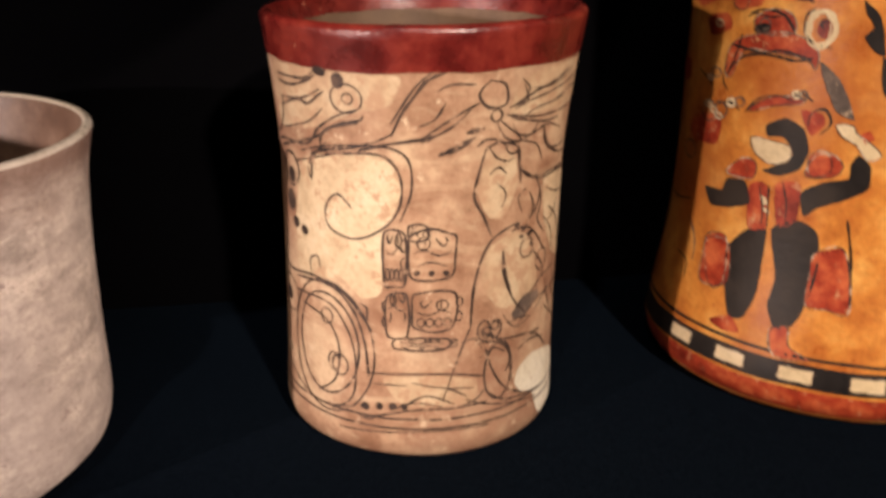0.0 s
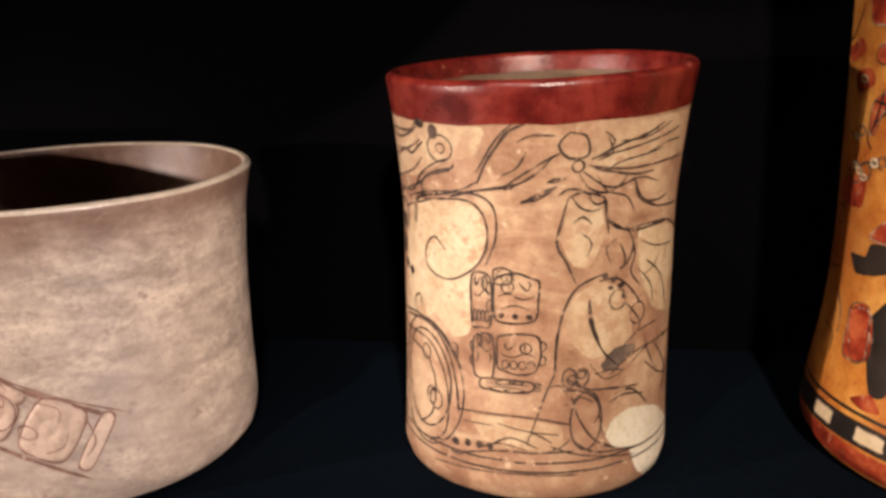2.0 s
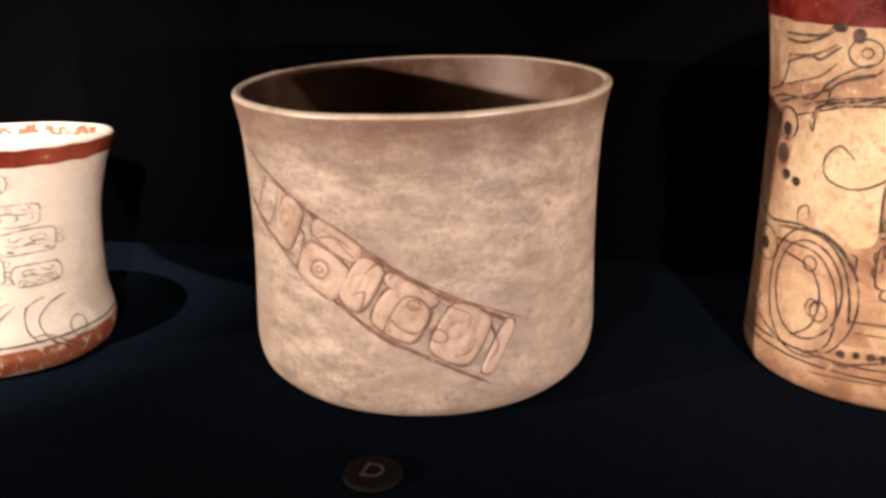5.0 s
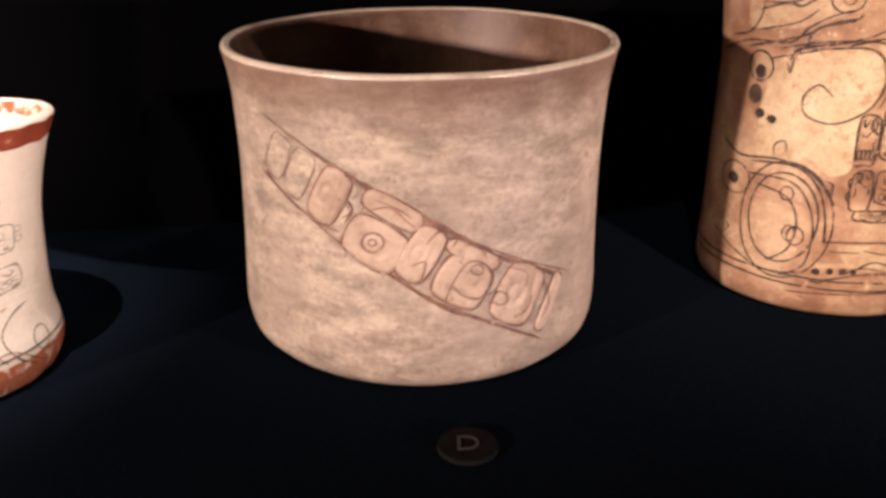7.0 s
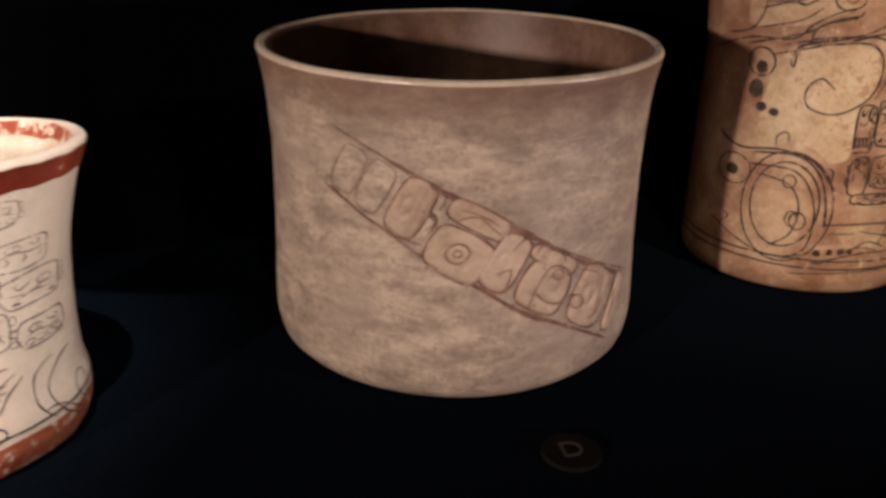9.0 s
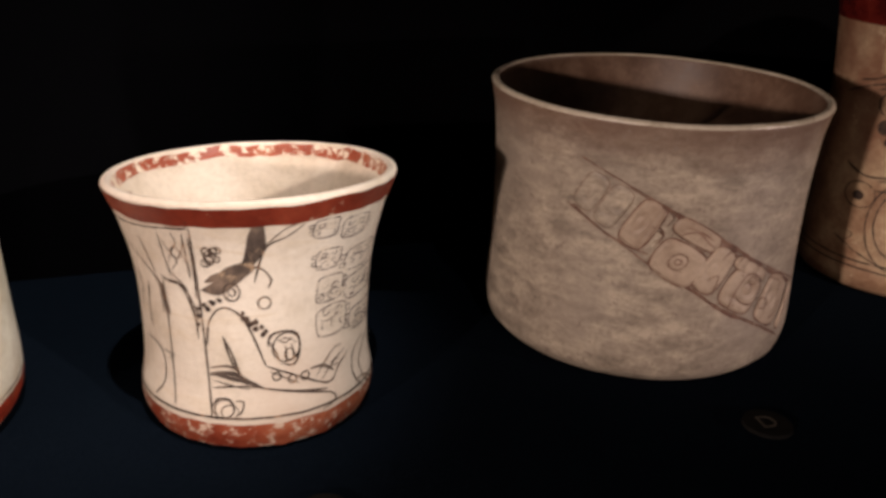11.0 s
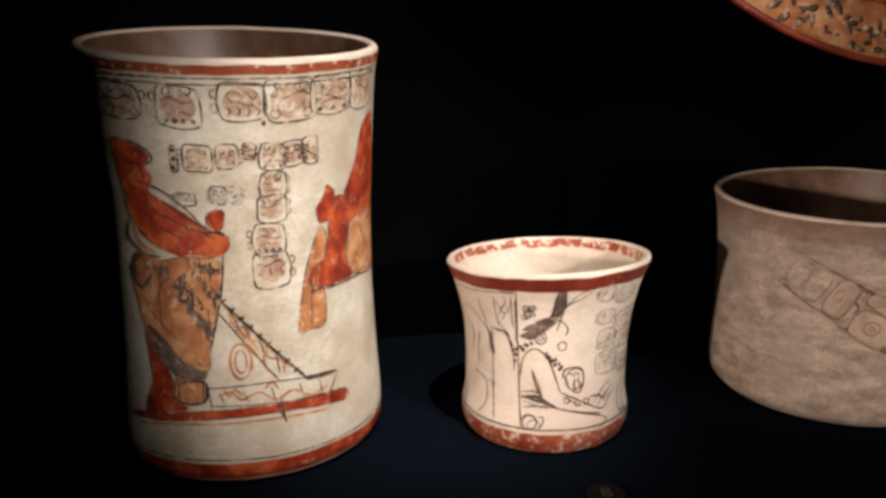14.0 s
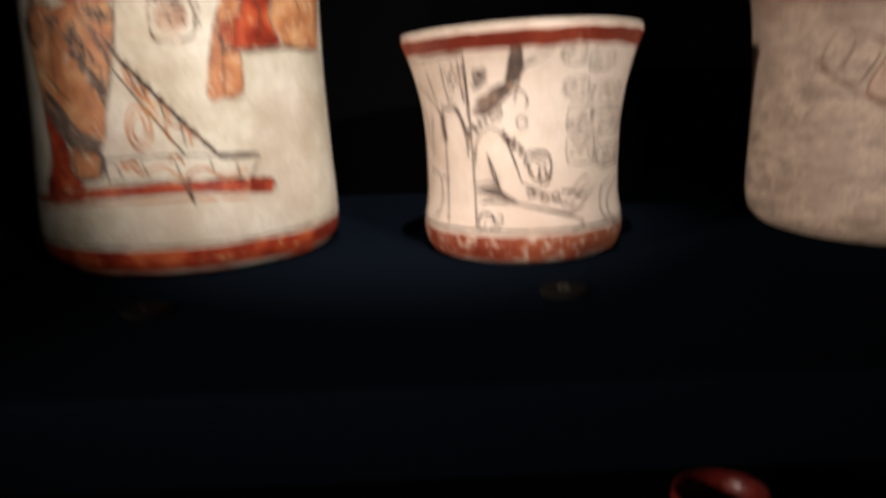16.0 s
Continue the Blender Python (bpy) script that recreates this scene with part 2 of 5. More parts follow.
class Vessel:
    """A hand-built round vessel: (radius, height) pairs in millimetres, the wall's thickness, and the slant of its rim."""

    def __init__(self, name, x, y, slant_x, slant_y, profile, wall, label, category):
        self.profile, self.wall, self.slant = profile, wall, (slant_x, slant_y)
        self.height = profile[-1][1]
        self.zs, self.rs = [p[1] for p in profile], [p[0] for p in profile]
        self.ob = tagged(new(name), label, category, "vessels on the case deck")
        self.ob.location = (x, y, 0)
        self.ob.empty_display_size = 0.02
        self.seed = len(name) * 3.7

    def radius(self, z):
        """Smooth interpolation through the profile."""
        z = min(max(z, 0.0), self.height)
        k = max(1, min(len(self.zs) - 1, next((i for i, q in enumerate(self.zs) if q >= z), len(self.zs) - 1)))
        z0, z1, r0, r1 = self.zs[k - 1], self.zs[k], self.rs[k - 1], self.rs[k]
        slope = lambda i: (self.rs[min(i + 1, len(self.rs) - 1)] - self.rs[max(i - 1, 0)]) / max(self.zs[min(i + 1, len(self.zs) - 1)] - self.zs[max(i - 1, 0)], 1e-6)
        h, s = z1 - z0, (z - z0) / (z1 - z0)
        a, b = slope(k - 1), slope(k)
        if z0 < 3.2:
            return r0 + (r1 - r0) * math.sin(s * math.pi / 2) if k == 1 else r0 + (r1 - r0) * s
        return (2 * s**3 - 3 * s**2 + 1) * r0 + (s**3 - 2 * s**2 + s) * h * a + (3 * s**2 - 2 * s**3) * r1 + (s**3 - s**2) * h * b

    def place(self, angle, z, r):
        """A point in metres at an angle from the front, a height and a radius in millimetres."""
        a = radians(angle)
        dx, dy = math.sin(a), -math.cos(a)
        r = r + 0.35 * noise.noise((dx * 1.6 + self.seed, dy * 1.6, z * 0.018))
        k = min(max(z / self.height, 0.0), 1.0)
        z = z + k * r * (self.slant[0] * dx + self.slant[1] * dy) + 0.35 * k * noise.noise((dx * 2.5, dy * 2.5 + self.seed, 3.3))
        return Vector((r * dx, r * dy, z)) * 0.001

    def on(self, angle, z, lift=0.0):
        return self.place(angle, z, self.radius(z) + lift)

    def section(self, low, inner):
        """The section from height low on the outside over the lip down to height inner on the inside: radius, height, outward lift."""
        lip, w, h = self.wall * 0.5, self.wall, self.height
        n = max(3, int((h - lip - low) / 2.5))
        pts = [(self.radius(z), z, 1.0, 0.0) for z in (low + (h - lip - low) * i / n for i in range(n + 1))]
        rt = self.radius(h - lip)
        pts += [(rt - lip + lip * math.cos(a), h - lip + lip * math.sin(a), math.cos(a), math.sin(a)) for a in (math.pi * i / 8 for i in range(1, 8))]
        n = max(2, int((h - lip - inner) / 4))
        pts += [(self.radius(z) - w, z, -1.0, 0.0) for z in (h - lip - (h - lip - inner) * i / n for i in range(n + 1))]
        return pts

    def body(self, outside, inside, lip=None, segments=160):
        bm = bmesh.new()
        pts = [(self.radius(0) * f, 0.0, 1, 0) for f in (0.35, 0.7)] + [(self.radius(z), z, 1, 0) for z in (0.0, 0.7, 1.6, 2.8)] + self.section(4.0, 9.0)
        pts += [((self.radius(9) - self.wall) * f, 8.0, -1, 0) for f in (0.85, 0.5, 0.15)]
        rings = [[bm.verts.new(self.place(360 * k / segments, z, r)) for k in range(segments)] for r, z, *_ in pts]
        turn = next(i for i, p in enumerate(pts) if p[2] == -1.0)
        crest = self.height - self.wall * 0.5
        for i, (a, b) in enumerate(zip(rings, rings[1:])):
            for k in range(segments):
                f = bm.faces.new((a[k], a[(k + 1) % segments], b[(k + 1) % segments], b[k]))
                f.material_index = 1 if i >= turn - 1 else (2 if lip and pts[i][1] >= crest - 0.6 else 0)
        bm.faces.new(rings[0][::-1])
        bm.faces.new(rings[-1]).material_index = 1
        return part("body", bm, [outside, inside] + ([lip] if lip else []), self.ob)

    def band(self, name, mat, low, high, over=None, lift=0.25, wave=0.35, label="", segments=160, inside=False):
        """A painted band between two heights, outside or inside, or from low over the lip to the inner height over."""
        bm = bmesh.new()
        if inside:
            n = max(2, int((high - low) / 1.5))
            pts = [(self.radius(z) - self.wall, z, -1.0, 0.0) for z in (high + (low - high) * i / n for i in range(n + 1))]
        elif over is None:
            n = max(2, int((high - low) / 2.5))
            pts = [(self.radius(z), z, 1.0, 0.0) for z in (low + (high - low) * i / n for i in range(n + 1))]
        else:
            pts = self.section(low, over)
        rings = []
        for i, (r, z, nx, nz) in enumerate(pts):
            ring = []
            for k in range(segments):
                a = 360 * k / segments
                edge = wave * 2 * noise.noise((math.sin(radians(a)) * 6, math.cos(radians(a)) * 6, low)) if i in (0, len(pts) - 1) else 0
                ring.append(bm.verts.new(self.place(a, z + lift * nz + edge, r + lift * nx)))
            rings.append(ring)
        for a, b in zip(rings, rings[1:]):
            for k in range(segments):
                bm.faces.new((a[k], a[(k + 1) % segments], b[(k + 1) % segments], b[k]))
        return part(name, bm, mat, self.ob, label)

    def ribbon(self, bm, width, points, lift=0.3, closed=False):
        """A brush stroke along a smooth curve through (angle, height) points."""
        u = [(a * self.radius(z) * math.pi / 180, z) for a, z in points]
        curve = []
        last = len(u) - 1
        for i in range(len(u) if closed else last):
            p0, p1, p2, p3 = (u[j % len(u)] if closed else u[min(max(j, 0), last)] for j in (i - 1, i, i + 1, i + 2))
            steps = max(3, int(math.dist(p1, p2) / 1.6))
            for s in (k / steps for k in range(steps)):
                curve.append(tuple(0.5 * (2 * b + (c - a) * s + (2 * a - 5 * b + 4 * c - d) * s * s + (3 * b - a - 3 * c + d) * s**3) for a, b, c, d in zip(p0, p1, p2, p3)))
        if not closed:
            curve.append(u[-1])
        n, rails = len(curve), []
        for i, (x, z) in enumerate(curve):
            x0, z0 = curve[(i - 1) % n] if closed or i else curve[0]
            x1, z1 = curve[(i + 1) % n] if closed or i < n - 1 else curve[-1]
            d = math.hypot(x1 - x0, z1 - z0) or 1.0
            w = 0.5 * width * (0.8 + 0.5 * noise.noise((x * 0.35, z * 0.35, self.seed)))
            if not closed:
                w *= min(1.0, 0.4 + min(i, n - 1 - i) * 0.25)
            ox, oz = -(z1 - z0) / d * w, (x1 - x0) / d * w
            rails.append([bm.verts.new(self.on((x + s * ox) * 180 / math.pi / self.radius(z), z + s * oz, lift)) for s in (1, -1)])
        for i in range(n if closed else n - 1):
            (a, b), (c, d) = rails[i], rails[(i + 1) % n]
            bm.faces.new((a, b, d, c))

    def patch(self, bm, points, lift=0.28):
        """A filled painted shape with a smooth, slightly uneven outline."""
        u = [(a * self.radius(z) * math.pi / 180, z) for a, z in points]
        ring, n = [], len(u)
        for i in range(n):
            p0, p1, p2, p3 = (u[(i + j) % n] for j in (-1, 0, 1, 2))
            steps = max(2, int(math.dist(p1, p2) / 2.0))
            for s in (k / steps for k in range(steps)):
                x, z = (0.5 * (2 * b + 0.6 * (c - a) * s + (1.2 * a - 5.4 * b + 4.8 * c - 0.6 * d) * s * s + (3.4 * b - 0.6 * a - 3.4 * c + 0.6 * d) * s**3) for a, b, c, d in zip(p0, p1, p2, p3))
                ring.append((x + 0.4 * noise.noise((x * 0.5, z * 0.5, 1.0)), z + 0.4 * noise.noise((x * 0.5, z * 0.5, 7.0))))
        flat = bmesh.new()
        face = flat.faces.new([flat.verts.new((x, z, 0)) for x, z in ring])
        bmesh.ops.triangulate(flat, faces=[face])
        for _ in range(4):
            long = [e for e in flat.edges if e.calc_length() > 5.0]
            if not long:
                break
            bmesh.ops.subdivide_edges(flat, edges=long, cuts=1)
            bmesh.ops.triangulate(flat, faces=flat.faces[:])
        made = {v: bm.verts.new(self.on(v.co.x * 180 / math.pi / self.radius(v.co.y), v.co.y, lift)) for v in flat.verts}
        for f in flat.faces:
            bm.faces.new([made[v] for v in f.verts])
        flat.free()

    def oval(self, bm, width, centre, half, lift=0.3):
        ring = [(centre[0] + half[0] * math.cos(a), centre[1] + half[1] * math.sin(a)) for a in (2 * math.pi * k / 14 for k in range(14))]
        if width:
            self.ribbon(bm, width, ring, lift, closed=True)
        else:
            self.patch(bm, ring, lift)

    def glyph(self, bm, kind, centre, half):
        """A block of unreadable writing: an uneven rounded frame with plain bars, rings and dots in it."""
        (a, z), (p, q) = centre, half
        rnd = random.Random(int(kind) * 31 + int(a * 7 + z * 3))
        wide = p * self.radius(z) * math.pi / 180
        thin = 0.62 if self.height < 110 else 0.85
        frame_ = []
        for k in range(12):
            c, d = math.cos(2 * math.pi * k / 12), math.sin(2 * math.pi * k / 12)
            grow = 0.93 + 0.14 * rnd.random()
            frame_.append((a + p * grow * math.copysign(abs(c) ** 0.55, c), z + q * grow * math.copysign(abs(d) ** 0.55, d)))
        self.ribbon(bm, 1.2 * thin, frame_, closed=True)
        if q < 2 or p < 1.5:
            return
        side = rnd.choice((-1, 1))
        split = rnd.uniform(-0.25, 0.3)
        spot_ = lambda x, y: (a + side * p * x, z + q * y)
        self.ribbon(bm, 0.9 * thin, [spot_(-0.8, split), spot_(-0.3, split + 0.16), spot_(0.25, split - 0.06), spot_(0.8, split + 0.08)])
        if wide > 3.5:
            self.oval(bm, 0.8 * thin, spot_(-0.35, split + 0.42), (p * 0.26, q * 0.24))
            self.ribbon(bm, 0.8 * thin, [spot_(-0.35, split + 0.62), spot_(-0.28, split + 0.42), spot_(-0.38, split + 0.2)])
        self.ribbon(bm, 1.0 * thin, [spot_(0.12, split + 0.62), spot_(0.45, split + 0.3), spot_(0.62, split + 0.52), spot_(0.5, split + 0.66)])
        count = rnd.choice((2, 3, 3, 4))
        for k in range(count):
            x = -0.6 + 1.2 * k / (count - 1)
            if kind % 3 == 0:
                self.ribbon(bm, 1.1 * thin, [spot_(x, split - 0.12), spot_(x + 0.1, split - 0.35), spot_(x - 0.04, split - 0.6)])
            elif kind % 3 == 1:
                self.oval(bm, 0.75 * thin, spot_(x, -0.55), (p * 0.17, q * 0.2))
            else:
                self.oval(bm, 0, spot_(x, -0.66), (p * 0.13, q * 0.12))
        if kind % 3 == 2 and wide > 3:
            self.ribbon(bm, 0.9 * thin, [spot_(-0.6, -0.38), spot_(0.0, -0.22), spot_(0.6, -0.4)])
        for k in range(2):
            self.oval(bm, 0.75 * thin, (a - side * p * 1.12, z + q * (0.4 - 0.7 * k)), (p * 0.15, q * 0.22))


def paint(vessel, name, mat, items, label=""):
    """Painted motifs, laid on the wall of a vessel, each a part of its own."""
    for kind, width, pts in items:
        bm = bmesh.new()
        if kind == "line":
            vessel.ribbon(bm, width * (0.72 if vessel.height < 110 else 0.95), pts)
        elif kind == "fill":
            vessel.patch(bm, pts, 0.10 if mat == PALECLAY else 0.16 if mat in (PALEGROUND, PLASTER) else 0.24)
        elif kind == "ring":
            vessel.oval(bm, width * (0.7 if vessel.height < 110 else 0.9), *pts)
        else:
            grow = 1.15 if mat == INKBROWN else 1.0
            vessel.glyph(bm, width, pts[0], (pts[1][0] * grow, pts[1][1] * grow))
        bmesh.ops.recalc_face_normals(bm, faces=bm.faces[:])
        part(name, bm, mat, vessel.ob, label)
        if kind == "fill" and mat in (REDPAINT, ORANGEPAINT, CREAMPAINT) and len(pts) > 4:
            bm = bmesh.new()
            vessel.ribbon(bm, 0.65, pts, 0.32, closed=True)
            bmesh.ops.recalc_face_normals(bm, faces=bm.faces[:])
            part("painted_outline", bm, INKBROWN, vessel.ob)
        if kind == "glyph" and mat == INKBROWN:
            bm = bmesh.new()
            vessel.oval(bm, 0, pts[0], (pts[1][0] * 0.9, pts[1][1] * 0.9), 0.14)
            bmesh.ops.recalc_face_normals(bm, faces=bm.faces[:])
            part("glyph_wash", bm, GLYPHWASH, vessel.ob)


# ---- the display case ----
SLOPE = 13.5  # degrees by which the case stands askew
CASE = pose(-0.20, 0.427, 0, 0, 0, SLOPE)
DEPTH = 0.335


def setting(ob, label, category):
    return tagged(ob, label, category, kind="structure")


setting(box("deck", (3.2, DEPTH, 0.03), CASE @ pose(0, -DEPTH / 2, -0.015), FELT, 0.002), "deck of the display case covered in dark navy felt", "deck")
setting(box("deck_front", (3.2, 0.02, 0.17), CASE @ pose(0, -DEPTH + 0.012, -0.116), BLACKWALL, 0.001), "black cloth front of the raised deck", "panel")
setting(box("lower_shelf", (3.2, 0.9, 0.03), CASE @ pose(0, -DEPTH - 0.44, -0.215), BLACKWALL, 0.001), "black lower shelf before the raised deck", "shelf")
setting(box("floor", (3.2, 1.14, 0.03), CASE @ pose(0, -1.81, -0.2155), ROOM), "dark floor before the display case", "floor")
setting(box("wall_back", (3.2, 0.03, 1.6), CASE @ pose(0, 0.0155, 0.56), BLACKWALL), "matt black back wall of the display case", "wall")
setting(box("wall_left", (0.05, 2.4, 1.6), CASE @ pose(-1.6, -1.2, 0.56), BLACKWALL), "dark side wall", "wall")
setting(box("wall_right", (0.05, 2.4, 1.6), CASE @ pose(1.6, -1.2, 0.56), BLACKWALL), "dark side wall", "wall")
setting(box("wall_front", (3.2, 0.05, 1.6), CASE @ pose(0, -2.4, 0.56), ROOM), "dark wall of the gallery", "wall")
setting(box("ceiling", (3.2, 2.4, 0.05), CASE @ pose(0, -1.2, 1.385), ROOM), "dark ceiling of the gallery", "ceiling")

# ---- vessels ----
codex_vase = Vessel("codex_vase", -0.0091, 0.3470, 0.0295, 0.0536, [(51, 0), (55.5, 3), (57, 7), (57, 15), (56.6, 30), (56.3, 60), (56.3, 90), (56.6, 116), (59.5, 146), (61.5, 160), (62.6, 167)], 4.5, "tan clay cylinder vase with dark line painting and a red rim", "vase")
codex_vase.body(CODEX, CODEX_IN_SHADED)
codex_vase.band("rim_band", REDRIM, 151.5, 167, over=159, label="glossy dark red painted rim")
for height in (18.5, 14.5):
    codex_vase.band("painted_line", INK, height, height + 0.9, wave=0.2)

carved_bowl = Vessel("carved_bowl", -0.2030, 0.2870, 0.0097, 0.0303, [(63, 0), (70, 2.5), (73.5, 6), (75.3, 12), (76, 20), (75, 47), (74.7, 75), (75.5, 95), (76.8, 110), (79.6, 124)], 3.6, "grey-buff clay bowl with a carved slanting band of glyph blocks", "bowl")
carved_bowl.body(GREY, GREY_IN_SHADED, LIP)

small_cup = Vessel("small_cup", -0.3896, 0.2224, 0.0412, -0.0680, [(41, 0), (45, 3), (46.5, 7), (47, 14), (45.2, 25), (45.1, 45), (46.6, 65), (51.0, 84.5), (56.7, 100)], 4.0, "ivory waisted cup with fine line painting and worn red bands", "cup")
small_cup.body(IVORY, IVORY_IN)
small_cup.band("inner_band", CHIPPED, 93.8, 98.6, lift=0.2, wave=0.9, inside=True, label="flaking red band inside the lip")
small_cup.band("rim_band", DARKRED, 90.6, 97.6, label="red band below the lip")
small_cup.band("base_band", CHIPRED, 2.0, 12.7, label="worn red band round the base")
small_cup.band("painted_line", INK, 14.9, 15.7, wave=0.2)

tall_vase = Vessel("tall_vase", -0.5575, 0.2100, -0.0421, 0.0820, [(66, 0), (71, 3.5), (73.2, 8), (73.7, 20), (72.3, 42), (71, 67), (70.3, 95), (70.4, 130), (72, 160), (74.2, 197), (77, 216)], 5.0, "tall white-slipped vase with red and orange painting", "vase")
tall_vase.body(WHITE, WHITE_IN_SHADED, IVORY)
tall_vase.band("rim_band", WORNRED, 208.6, 213, label="worn red band at the rim")
tall_vase.band("base_band", REDPAINT, 1.5, 13.4, label="dark red band round the base")
for height in (206.4, 203.6, 14.9):
    tall_vase.band("painted_line", INKBROWN, height, height + 0.8, wave=0.2)

orange_vase = Vessel("orange_vase", 0.1884, 0.4034, 0.0000, 0.0000, [(74, 0), (80, 3.5), (83, 8), (84, 15), (81.5, 33), (77.5, 62), (76, 95), (76.4, 130), (77.3, 175), (79, 230), (82, 260)], 5.0, "glossy orange vase with black and red painting", "vase")
orange_vase.body(ORANGE, ORANGE)
orange_vase.band("base_band", REDPAINT, 1.5, 15, lift=0.1, label="red band round the base")
orange_vase.band("black_band", BLACKPAINT, 16, 26, lift=0.08, label="black band with cream blocks")
orange_vase.band("painted_line", BLACKPAINT, 28.2, 29.6, wave=0.2)
orange_vase.band("rim_band", REDPAINT, 248, 258)
for step in range(8):
    middle = -67 + 19.5 * step
    paint(orange_vase, "cream_block", CREAMPAINT, [("fill", 0, [(middle - 4.6, 18.2), (middle - 1.5, 18), (middle + 1.5, 18), (middle + 4.6, 18.2), (middle + 4.7, 21), (middle + 4.6, 23.8), (middle + 1.5, 24), (middle - 1.5, 24), (middle - 4.6, 23.8), (middle - 4.7, 21)])])


def cartouche(centre, length, height, kind, lift=1.0):
    """A raised, rounded block of carved writing on the bowl, with incised plain lines."""
    bm, n, tilt = bmesh.new(), 22, radians(-29)
    grid = []
    for j in range(n + 1):
        row = []
        for i in range(n + 1):
            x, y = 2 * i / n - 1, 2 * j / n - 1
            sx, sy = x * math.sqrt(1 - 0.32 * y * y), y * math.sqrt(1 - 0.32 * x * x)
            edge = 1 - max(abs(x), abs(y))
            h = lift * min(1.0, edge * 7) ** 0.7
            if kind == "ring":
                h -= 0.75 * math.exp(-((math.hypot(sx, sy) - 0.42) / 0.09) ** 2)
            elif kind == "face":
                h -= 0.75 * math.exp(-((math.hypot(sx - 0.25, sy - 0.25) - 0.3) / 0.09) ** 2)
                h -= 0.75 * math.exp(-((sy + 0.4 + 0.25 * sx * sx) / 0.08) ** 2) * (abs(sx) < 0.6)
            elif kind == "bars":
                h -= 0.75 * math.exp(-((abs(sx) - 0.33) / 0.09) ** 2)
            elif kind == "swirl":
                h -= 0.75 * math.exp(-((math.hypot(sx + 0.2, sy) - 0.3) / 0.1) ** 2) + 0.4 * math.exp(-((sx - 0.5 + 0.2 * sy) / 0.09) ** 2)
            px, py = sx * length / 2, sy * height / 2
            u, z = px * math.cos(tilt) - py * math.sin(tilt), px * math.sin(tilt) + py * math.cos(tilt)
            z += centre[1]
            row.append(bm.verts.new(carved_bowl.on(centre[0] + u * 180 / math.pi / carved_bowl.radius(z), z, h - 0.15)))
        grid.append(row)
    for a, b in zip(grid, grid[1:]):
        for i in range(n):
            bm.faces.new((a[i], a[i + 1], b[i + 1], b[i]))
    rim = bmesh.new()
    outline = []
    for k in range(24):
        c, d = math.cos(2 * math.pi * k / 24), math.sin(2 * math.pi * k / 24)
        px, py = math.copysign(abs(c) ** 0.5, c) * length * 0.485, math.copysign(abs(d) ** 0.5, d) * height * 0.485
        z = centre[1] + px * math.sin(tilt) + py * math.cos(tilt)
        outline.append((centre[0] + (px * math.cos(tilt) - py * math.sin(tilt)) * 180 / math.pi / carved_bowl.radius(z), z))
    # flat dark ribbon paints the shade of the groove round the block
    carved_bowl.ribbon(rim, 1.15 if lift > 0.5 else 0.35, outline, 0.30, closed=True)
    bmesh.ops.recalc_face_normals(rim, faces=rim.faces[:])
    part("carved_groove_shade", rim, GROOVE_SHADE, carved_bowl.ob, "dark ribbon painted for the reddish, shaded border groove")
    return part("glyph_block", bm, GREY if centre[0] < -30 else CARVED, carved_bowl.ob, "raised carved glyph block")


for centre, length, height, kind in (
    ((-38, 91), 10.5, 19, "ring"), ((-30.5, 86), 10.5, 21, "face"), ((-21, 79.8), 12.5, 24, "swirl"), ((-3.5, 76.5), 23, 9, "plain"), ((-8.5, 63.5), 22.5, 18.5, "ring"),
    ((3.8, 60), 12.5, 23, "swirl"), ((15, 48.5), 20.5, 19, "face"), ((18, 58.8), 22, 6.5, "bars"), ((31.5, 40.3), 19.5, 24.5, "swirl"), ((42.3, 33.3), 5.5, 24.5, "plain"),
):
    cartouche((1.035 * (centre[0] + 0.5), centre[1] - 1.2), length * 1.035, height, kind, 0.5 if centre[0] < -30 else 1.25)
for ends in ([(-42, 106), (-18, 91), (4, 73.5), (29, 56), (51, 42.5)], [(-46, 84), (-26, 69), (-17, 61.5), (-3, 50.5), (5, 43.5), (20, 33.5), (40, 18.5)]):
    paint(carved_bowl, "carved_groove_shade", GROOVE_SHADE, [("line", 0.9, [(1.035 * (a + 0.5), z - 1.2) for a, z in ends])], "dark ribbon painted for the reddish, shaded border groove")

# ---- painting on the vessels ----
paint(codex_vase, "pale_ground", PALEGROUND, [("fill", 0, [(-46.2, 117.4), (-16, 122.5), (-8.2, 118), (-5.8, 109.4), (-9, 99.5), (-12.6, 93.9), (-12.9, 84.4), (-12.8, 70.5), (-20.7, 67.4), (-28.9, 73.6), (-53, 69.9), (-55.2, 93)])])
paint(codex_vase, "pale_ground", PALEGROUND, [("fill", 0, [(55.9, 109.9), (86.7, 101.8), (93.9, 68.2), (68.3, 74.4), (57.1, 90.9)])])
for pale in (
    [(-66, 127), (-42, 129), (-22, 137), (-10, 140), (-6, 150), (-30, 152), (-64, 150)], [(33, 135), (58, 134), (86, 134), (86, 149), (52, 150), (36, 147)],
    [(27, 86), (38, 91), (50, 85), (54, 68), (44, 60), (33, 62), (25, 72)], [(25, 120), (36, 121), (39, 110), (34, 98), (27, 98), (22, 108)], [(-12, 36), (10, 37), (24, 34), (22, 25), (-4, 25)],
):
    paint(codex_vase, "pale_ground", PALECLAY, [("fill", 0, pale)])
